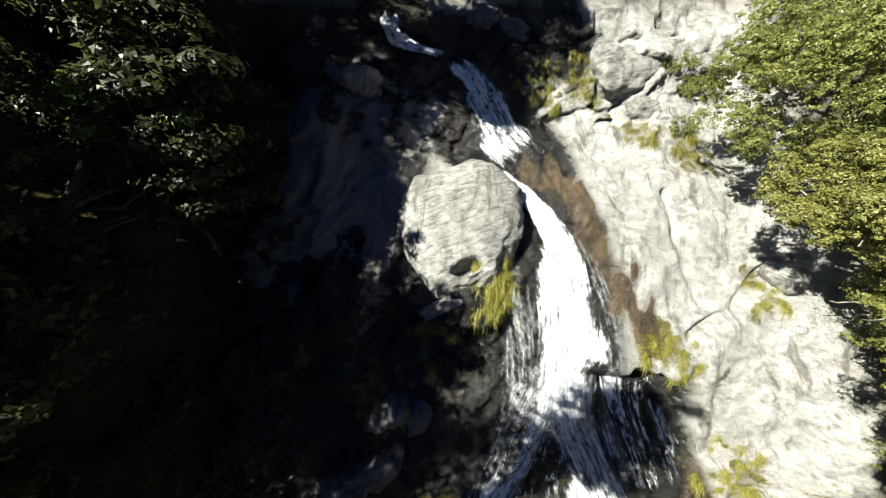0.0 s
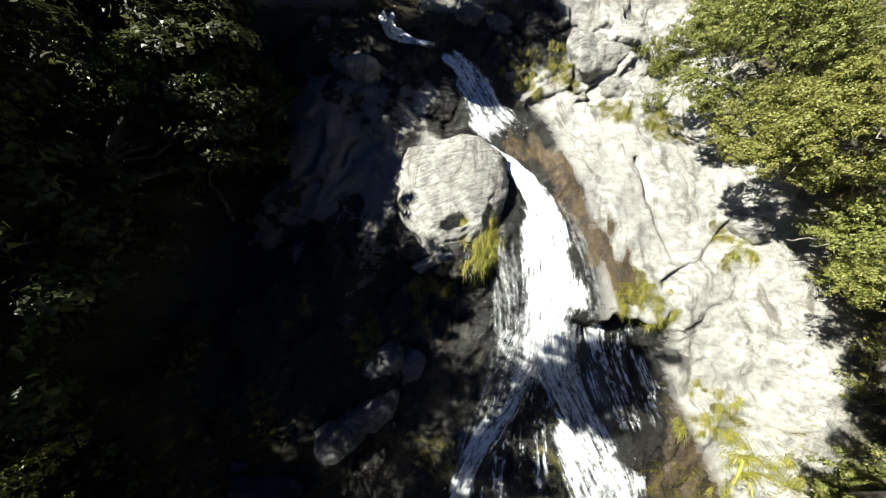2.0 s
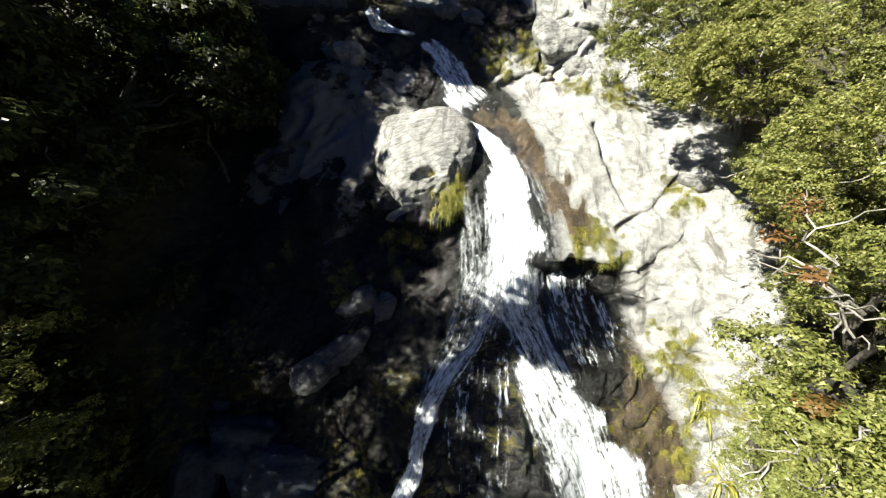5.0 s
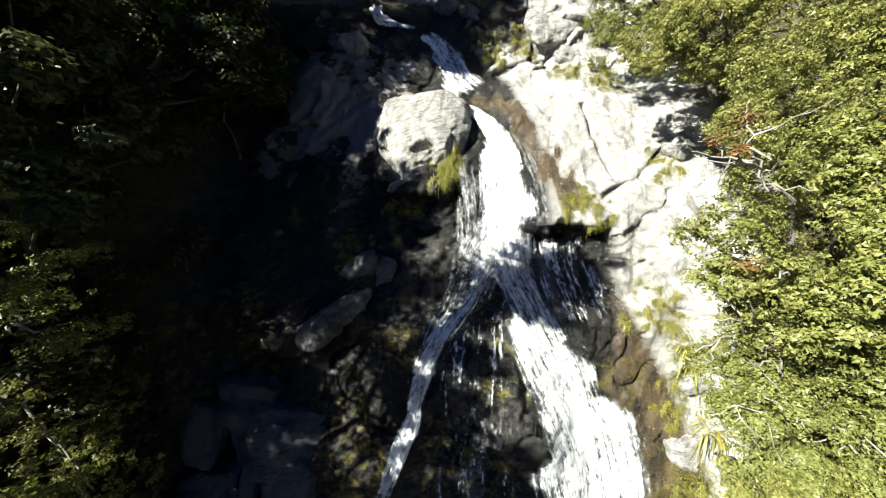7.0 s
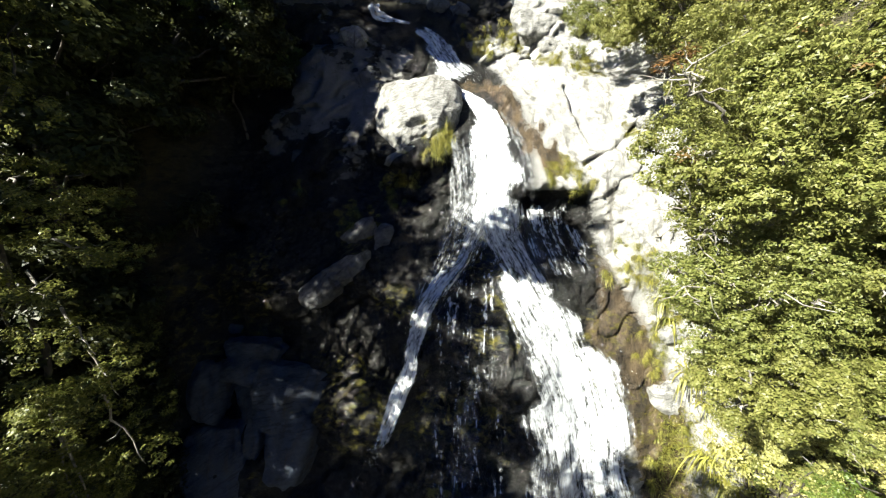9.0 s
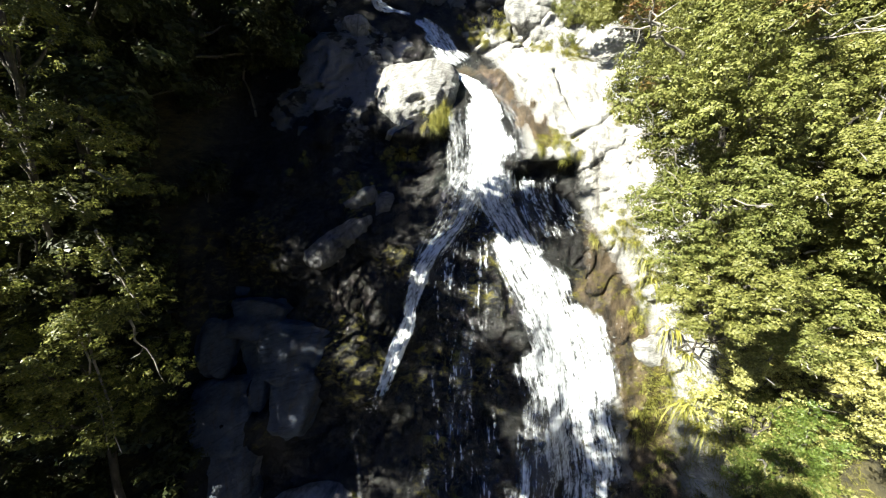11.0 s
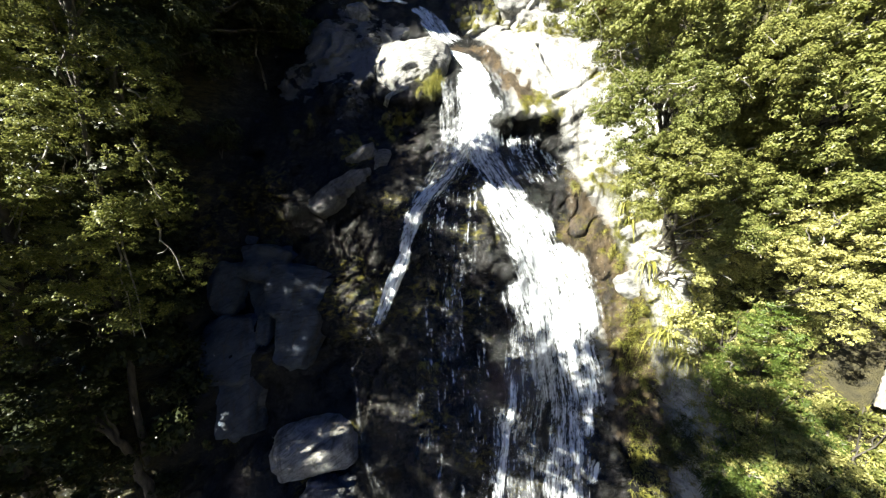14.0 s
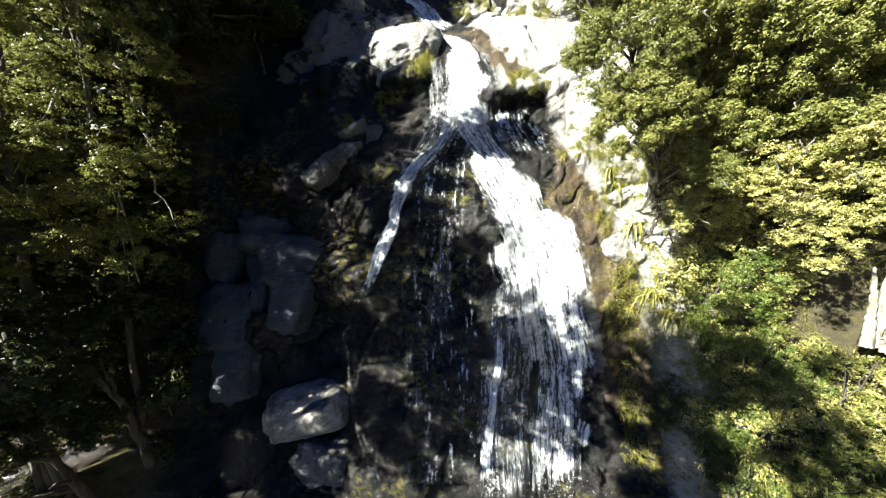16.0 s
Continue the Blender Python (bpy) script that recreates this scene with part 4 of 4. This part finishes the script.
tree("beech_tree", (-7.5, -16.0, -7.7), (-3.6, -10.4, 9.5), (2.4, 1.7, 2.3), 256, "unseen tall beech on the valley floor, added for its shade", BEECH, 15000, 0.1, 40, 10, 4, 0.26, "trees on the banks", (0.3, 0.5), 0.1, (0.4, 0.8))
tree("beech_tree", (-6.0, -19.0, -7.7), (-3.0, -14.6, 15.4), (2.5, 2.0, 2.5), 257, "unseen tall beech on the valley floor, added for its shade", BEECH, 6500, 0.1, 34, 10, 4, 0.26, "trees on the banks", (0.3, 0.5), 0.1, (0.4, 0.8))
tree("sapling", bank(-9.4, 16.0), (-8.0, 8.5, 21.3), (2.1, 0.9, 1.0), 260, "small tree with bright sunlit leaf clumps over a dark bank", FRESH, 5200, 0.06, 11, 6, 3, 0.08, "", (0.4, 0.6), 0.0, (0.4, 0.7))


# the forest above and on both sides
def far_forest():
    protos = []
    for n in range(3):
        protos.append(tree("forest_tree", (0, 0, 0), (0.3, 0, 6.5), (2.7, 2.7, 3.2), 300 + n, "olive-green beech in the forest on the slope", (BEECH, BEECH, SHADE_LEAF)[n], 3000, 0.14, 50, 4, 3, 0.2, "forest on the slopes", (0.3, 0.5), 0.0, (0.4, 0.85)))
    rng = np.random.default_rng(9)
    spots = []
    for gx in np.arange(-42, 46, 4.3):
        for gz in np.arange(-4, 50, 4.6):
            x, z = gx + rng.uniform(-1.6, 1.6), gz + rng.uniform(-1.6, 1.6)
            above = z > 27.5
            right, left = (x > 19 and z > 2) or (x > 15.5 and z > 20), (x < -18.5 and z > 4) or (x < -12 and z > 24)
            if not (above or right or left):
                continue
            p = ground_point(x, z)
            if p.y < -13 or p.y > 40 or abs(p.x) > 30:
                continue
            spots.append(p)
    for n, p in enumerate(spots):
        m = Matrix.Translation((p.x, p.y + 0.2, p.z)) @ Euler((0, 0, rng.uniform(0, 6.28))).to_matrix().to_4x4() @ Matrix.Scale(rng.uniform(0.85, 1.35), 4)
        if n < 3:
            protos[n].matrix_basis = m
        else:
            pick = rng.integers(0, 3)
            # the left slope gets the crown with shade in its leaf colour
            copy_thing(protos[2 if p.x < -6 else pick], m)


far_forest()


# ---- shrubs, ferns and sedge ----
def shrub_mesh(seed, material, wide, tall, count, size):
    rng = np.random.default_rng(seed)
    k = 14
    d = rng.normal(0, 1, (k, 3))
    d /= np.linalg.norm(d, axis=1)[:, None]
    ctr = np.stack([d[:, 0] * wide * 0.7, d[:, 1] * wide * 0.7, tall * (0.5 + 0.4 * d[:, 2])], 1)
    pr = np.stack([rng.uniform(0.3, 0.55, k) * wide, rng.uniform(0.3, 0.55, k) * wide, rng.uniform(0.16, 0.3, k) * tall], 1)
    return mesh_of("foliage", *leaves(rng, ctr, pr, count, size, 0.3, 0.2, 0.7), material, False)


def stems_mesh(seed, wide, tall, material):
    rng = np.random.default_rng(seed)
    tubes = [tube(bend(rng, (0, 0, -0.3), (rng.uniform(-1, 1) * wide * 0.7, rng.uniform(-1, 1) * wide * 0.7, tall * rng.uniform(0.6, 1.0)), 0.06, 6), np.linspace(0.03, 0.008, 6), 5) for _ in range(6)]
    return mesh_of("stems", *join(tubes), material)


def blades_mesh(seed, count, length, width, out, rise, material, disc=0.15):
    """Arching blades: each a ribbon that rises, leans out and hangs."""
    rng = np.random.default_rng(seed)
    u = np.linspace(0, 1, 5)
    ang = rng.uniform(0, 2 * np.pi, count)
    ln = length * rng.uniform(0.55, 1.15, count)
    lean = out * rng.uniform(0.4, 1.2, count)
    base = np.stack([rng.normal(0, disc, count), rng.normal(0, disc * 0.5, count), rng.normal(0, disc, count)], 1)
    way = np.stack([np.cos(ang), np.sin(ang), 0 * ang], 1)
    horiz = (u[None] ** 0.9) * (ln * lean)[:, None]
    vert = ln[:, None] * (rise * u[None] - (rise + 0.55) * rng.uniform(0.5, 1.1, count)[:, None] * u[None] ** 2.2)
    mid = base[:, None] + way[:, None] * horiz[..., None] + np.array([0, 0, 1.0]) * vert[..., None]
    side = np.stack([-np.sin(ang), np.cos(ang), 0 * ang], 1)[:, None] * (width * (1 - 0.85 * u**2))[None, :, None]
    v = np.stack([mid - side, mid + side], 2).reshape(-1, 3)
    k = len(u)
    i, j = np.meshgrid(np.arange(count), np.arange(k - 1), indexing="ij")
    a = (i * k + j) * 2
    return mesh_of("blades", v, np.stack([a, a + 1, a + 3, a + 2], -1).reshape(-1, 4), material, False)


def planted(name, label, category, group, parts):
    base = tagged(new(name), label, category, group)
    for pname, me, kind in parts:
        part(pname, me, base, "", kind)
    return base


def plant_all(proto, spots, rng, lo=0.7, hi=1.3, sink=0.05):
    """Sets a plant and its copies on the face at the places (x, z)."""
    spots = [(x, z) for x, z in spots if not (16.9 < x < 20.2 and -1.2 < z < 4.8)]
    for n, (x, z) in enumerate(spots):
        p = ground_point(x, z)
        m = Matrix.Translation((p.x, p.y + sink, p.z)) @ Euler((0, 0, rng.uniform(0, 6.28))).to_matrix().to_4x4() @ Matrix.Scale(rng.uniform(lo, hi), 4)
        if n == 0:
            proto.matrix_basis = m
        else:
            copy_thing(proto, m)


rng = np.random.default_rng(5)


def strewn(x0, x1, z0, z1, count):
    return list(zip(rng.uniform(x0, x1, count), rng.uniform(z0, z1, count)))


kinds = [
    ("shrub", "pale grey-green shrub on the sunlit bank", PALE, 0.9, 1.7, 3200, 0.028, strewn(14.8, 20.5, -6.0, 9.0, 74)),
    ("shrub", "fresh bright green shrub on the bank", FRESH, 0.8, 1.5, 3000, 0.030, strewn(14.8, 20.5, -6.8, 3.5, 38)),
    ("shrub", "olive-green shrub at the foot of the trees", BEECH, 0.9, 1.7, 3000, 0.030, strewn(14.8, 21, -6, 15, 44)),
    ("shrub", "dark green shrub at the foot of the bank", SHADE_LEAF, 0.8, 1.3, 2600, 0.03, strewn(13.6, 19, -7.2, -3.0, 18)),
    ("shrub", "dark shrub in the shade of the bank", SHADE_LEAF, 1.0, 1.7, 900, 0.11, strewn(-16, -9.8, -6.5, 24, 46)),
    ("shrub", "small bush with bright leaf tips on the shaded bank", FRESH, 0.75, 1.1, 900, 0.085, [(-8.0, 20.3), (-7.4, 21.3), (-8.6, 19.6), (-9.0, 20.6), (-8.8, 21.6)]),
    ("shrub", "olive shrub on the edge of the sunlit slab", BEECH, 0.7, 1.0, 1500, 0.04, strewn(10.0, 13.5, 20.5, 24.5, 9)),
    ("shrub", "rust-brown dry shrub among green ones", RUST, 0.5, 0.8, 700, 0.04, [(14.8, 7.6), (16.2, 3.2), (-8.9, -3.3), (15.0, 18.2), (17.6, 6.0)]),
]
for n, (name, label, material, wide, tall, count, size, spots) in enumerate(kinds):
    plant_all(planted(name, label, "shrub", "", [("branchwork", stems_mesh(400 + n, wide, tall, BARK), "stuff"), ("foliage", shrub_mesh(420 + n, material, wide, tall, count, size), "stuff")]), spots, rng, 0.6, 1.5 if n < 4 else 1.3)

tuft = planted("sedge_tuft", "yellow-green sedge hanging from a rock ledge", "grass", "sedge on the rocks", [("leaf_clump", blades_mesh(500, 120, 1.05, 0.011, 0.5, 0.45, GRASS, 0.17), "stuff")])
spots = [(-0.4, 16.0), (-0.2, 15.5), (0.3, 14.9), (-3.3, 22.4), (-3.1, 22.7)]
for x0, x1, z0, z1, count in ((7.4, 9.9, 12.8, 14.2, 20), (10.7, 12.3, 7.8, 10.4, 16), (4.2, 5.6, 21.8, 22.8, 12), (6.2, 7.6, 22.2, 23.2, 10), (8.2, 9.8, 20.5, 21.4, 14), (10.2, 12.0, 19.8, 21.0, 18), (12.0, 13.2, 15.0, 16.0, 8), (9.8, 11.8, 8.6, 10.2, 10), (3.4, 5.6, 22.6, 24.2, 16), (5.8, 8.0, 23.0, 24.4, 14), (11.0, 12.4, 4.4, 6.4, 12), (11.6, 13.8, -1.0, 3.2, 12), (11.4, 14.2, -5.5, -1.0, 10), (-3.2, -1.2, 10.6, 12.2, 12), (-1.6, 1.2, 12.0, 14.0, 16), (12.0, 13.2, 15.0, 16.0, 6), (-6.2, -4.6, 12.4, 13.6, 6), (12.2, 14.2, 6.0, 9.0, 22), (13.0, 16.5, -4.0, 5.0, 34), (-9.5, -8.5, -4.2, -3.2, 6), (0.8, 3.2, -1.0, 5.0, 6)):
    spots += strewn(x0, x1, z0, z1, count)
plant_all(tuft, spots, rng, 0.45, 1.0, 0.0)
for n in range(32):
    z = 16.7 - 0.065 * n + rng.uniform(-0.15, 0.15)
    x = rng.uniform(1.3, 2.9)
    copy_thing(tuft, Matrix.Translation((x, 11.0 - 0.72 * (16.5 - z) - 0.1 * (2.2 - x), z)) @ Euler((0, 0, rng.uniform(0, 6.28))).to_matrix().to_4x4() @ Matrix.Scale(rng.uniform(0.85, 1.3), 4))
fern = planted("fern", "green fern with arching fronds on the bank", "fern", "ferns on the bank", [("leaf_clump", blades_mesh(510, 34, 0.9, 0.05, 0.8, 0.8, FRESH, 0.05), "stuff")])
plant_all(fern, strewn(14.6, 19, -7.2, 4, 48) + strewn(15, 20, 4, 9, 8), rng, 0.7, 1.3, 0.0)


def bank_grass(count, x0, x1, z0, z1, length):
    """Short pale grass over the bank, each blade a bent ribbon."""
    r = np.random.default_rng(31)
    gx, gz = r.uniform(x0, x1, count), r.uniform(z0, z1, count)
    keep = fbm(gx / 1.3, gz / 1.3, 131, 3) > -0.18
    gx, gz = gx[keep], gz[keep]
    k = len(gx)
    root = np.stack([gx, land_y(gx, gz) + 0.04, gz], 1)
    lean = np.stack([r.normal(0, 0.5, k), -r.uniform(0.2, 0.9, k), r.uniform(0.1, 0.9, k)], 1)
    ln = (length * r.uniform(0.5, 1.3, k))[:, None]
    mid, tip = root + lean * ln * 0.55, root + lean * ln + np.stack([0 * gx, 0 * gx, -0.4 * ln[:, 0]], 1)
    side = np.stack([r.uniform(0.5, 1, k), r.normal(0, 0.4, k), 0 * gx], 1) * 0.014
    v = np.stack([root - side, root + side, mid + side, mid - side, tip], 1).reshape(-1, 3)
    a = (np.arange(k) * 5)[:, None]
    f = np.concatenate([a + [0, 1, 2], a + [0, 2, 3], a + [3, 2, 4]])
    tagged(new("bank_grass", mesh_of("bank_grass", v, f, GRASS, False)), "yellowish grass and moss over the sunlit bank", "grass", "", "stuff")


flax = planted("flax", "yellow-green flax with long drooping leaves on the bank", "flax", "flax on the bank", [("leaf_clump", blades_mesh(520, 46, 1.9, 0.035, 0.55, 0.75, GRASS, 0.12), "stuff")])
plant_all(flax, [(19.0, 5.2), (18.2, 5.9), (13.2, 4.6), (13.7, 3.6), (14.1, 2.2), (13.8, 1.2), (14.4, 0.4), (12.9, 6.6), (15.4, 5.6), (16.4, 4.6), (17.1, -2.2), (15.9, -4.6), (18.8, -1.2), (14.7, -5.6), (12.6, 7.6)], rng, 0.6, 1.1, 0.0)
bank_grass(28000, 11.9, 20.4, -6.8, 9.0, 0.4)


# bleached branches with rust-brown leaves, out of a crown over the stream
def bare_branch(name, foot, tips, girth, seed, rusty, label):
    rng = np.random.default_rng(seed)
    base = tagged(new(name), label, "branch")
    base.location = foot
    fork = np.array(tips[0]) * 0.45
    main = bend(rng, (0, 0, 0), fork, 0.06, 7)
    part("stem", mesh_of("stem", *tube(main, np.linspace(girth, girth * 0.7, 7), 7), DEAD), base)
    for tip in tips:
        path = bend(rng, fork, tip, 0.10, 9, 0.08)
        part("bough", mesh_of("bough", *tube(path, np.linspace(girth * 0.7, 0.014, 9), 6), DEAD), base)
        for k in (3, 5, 6, 7):
            side = bend(rng, path[k], path[k] + rng.normal(0, 0.28, 3) + (path[k] - path[k - 2]) * 0.8, 0.05, 5)
            part("twig", mesh_of("twig", *tube(side, np.linspace(0.02, 0.007, 5), 4), DEAD), base)
    if rusty:
        ctr = np.array(tips[:rusty], float)
        part("dry_foliage", mesh_of("dry_foliage", *leaves(rng, ctr, np.full((rusty, 3), 0.22), 150 * rusty, 0.04), RUST), base, "rust-brown dead leaves", "stuff")


bare_branch("dead_branch", (9.3, 0.8, 14.7), [(-1.9, -0.7, 1.0), (-1.5, 0.3, 1.2), (-0.6, 0.9, 1.7), (-1.9, -1.3, 0.5)], 0.042, 61, 3, "bleached bare branch with a few rust-brown leaves")
bare_branch("dead_branch", (9.4, 0.6, 10.8), [(-0.9, -1.6, 0.5), (-0.2, -1.9, 0.2), (-1.5, -1.2, 0.1)], 0.017, 62, 0, "bleached bare branch standing out of a crown")
bare_branch("dead_branch", (9.4, 0.6, 12.2), [(-1.6, -0.9, 0.6), (-1.3, -1.5, 0.0), (-2.0, -0.6, -0.2)], 0.017, 63, 0, "bleached bare branch standing out of a crown")
bare_branch("dead_branch", (11.2, 0.4, 14.6), [(-1.0, -1.7, 0.3), (-0.3, -1.9, 0.6), (0.4, -1.9, -0.1)], 0.03, 64, 1, "bleached bare branch with a few rust-brown leaves")


# the broken trunk on the right bank
def snag():
    rng = np.random.default_rng(77)
    base = tagged(new("dead_tree_stump"), "bleached broken tree stump with a jagged top", "stump")
    base.scale = (0.95, 0.95, 1.1)
    base.location = bank(18.3, 1.3, -0.9)
    for foot, tip, girth in (((0, 0, -0.5), (0.25, -0.1, 2.7), 0.22), ((0.35, 0, -0.5), (0.9, 0.1, 1.9), 0.2), ((-0.35, -0.05, -0.5), (-0.3, -0.1, 1.3), 0.17), ((0.15, -0.2, -0.6), (-0.1, -0.5, 0.7), 0.18), ((0.7, -0.1, -0.5), (1.5, -0.2, 0.7), 0.14), ((0.1, 0.1, -0.5), (-0.1, 0.2, 2.0), 0.15), ((0.5, -0.15, -0.5), (0.55, -0.3, 1.4), 0.14)):
        path = bend(rng, foot, tip, 0.015, 22, 0.0)
        v, f = tube(path, girth * np.linspace(1, 0.12, 22) ** 0.7 * (1 + 0.04 * rng.normal(0, 1, 22)), 16)
        ang = np.tile(np.arange(16), 22)
        groove = 1 + 0.28 * np.sin(ang * 2.36 + v[:, 2] * 0.9) + 0.25 * value(ang * 1.3, v[:, 2] * 0.8, 12)
        axis = np.repeat(path, 16, 0)
        part("splinter", mesh_of("splinter", axis + (v - axis) * groove[:, None], f, DEAD), base)


snag()


# ---- spray ----
def spray(name, x, z, wide, tall, count, size, out=0.5):
    r = np.random.default_rng(int(abs(x * 100 + z * 10)))
    p = ground_point(x, z)
    d = r.normal(0, 1, (count, 3)) * (wide * 0.45, out * 0.5, tall * 0.45) + (x, p.y - out, z)
    bits = leaves(r, d, np.full((count, 3), 0.02), count, size, 0.2, each=1)
    part(name, mesh_of(name, *bits, FOAM, False), waterfall, "", "stuff")


n = Nodes("spray")
FOAM = n.surface(n.add("BsdfPrincipled", {"Base Color": (0.86, 0.88, 0.9, 1), "Roughness": 0.5}))
for x, z, wide, tall, count in ((3.6, 20.1, 1.4, 0.7, 700), (4.8, 11.2, 1.6, 0.7, 600), (6.2, 8.6, 1.2, 1.2, 400), (8.3, 4.5, 2.4, 2.0, 500), (7.6, -6.6, 3.0, 0.9, 1200), (5.2, -6.2, 0.7, 0.7, 700), (-0.8, 1.8, 0.4, 0.5, 150), (1.2, 7.2, 0.6, 1.2, 250)):
    spray("spray", x, z, wide, tall, count // 2, 0.013)
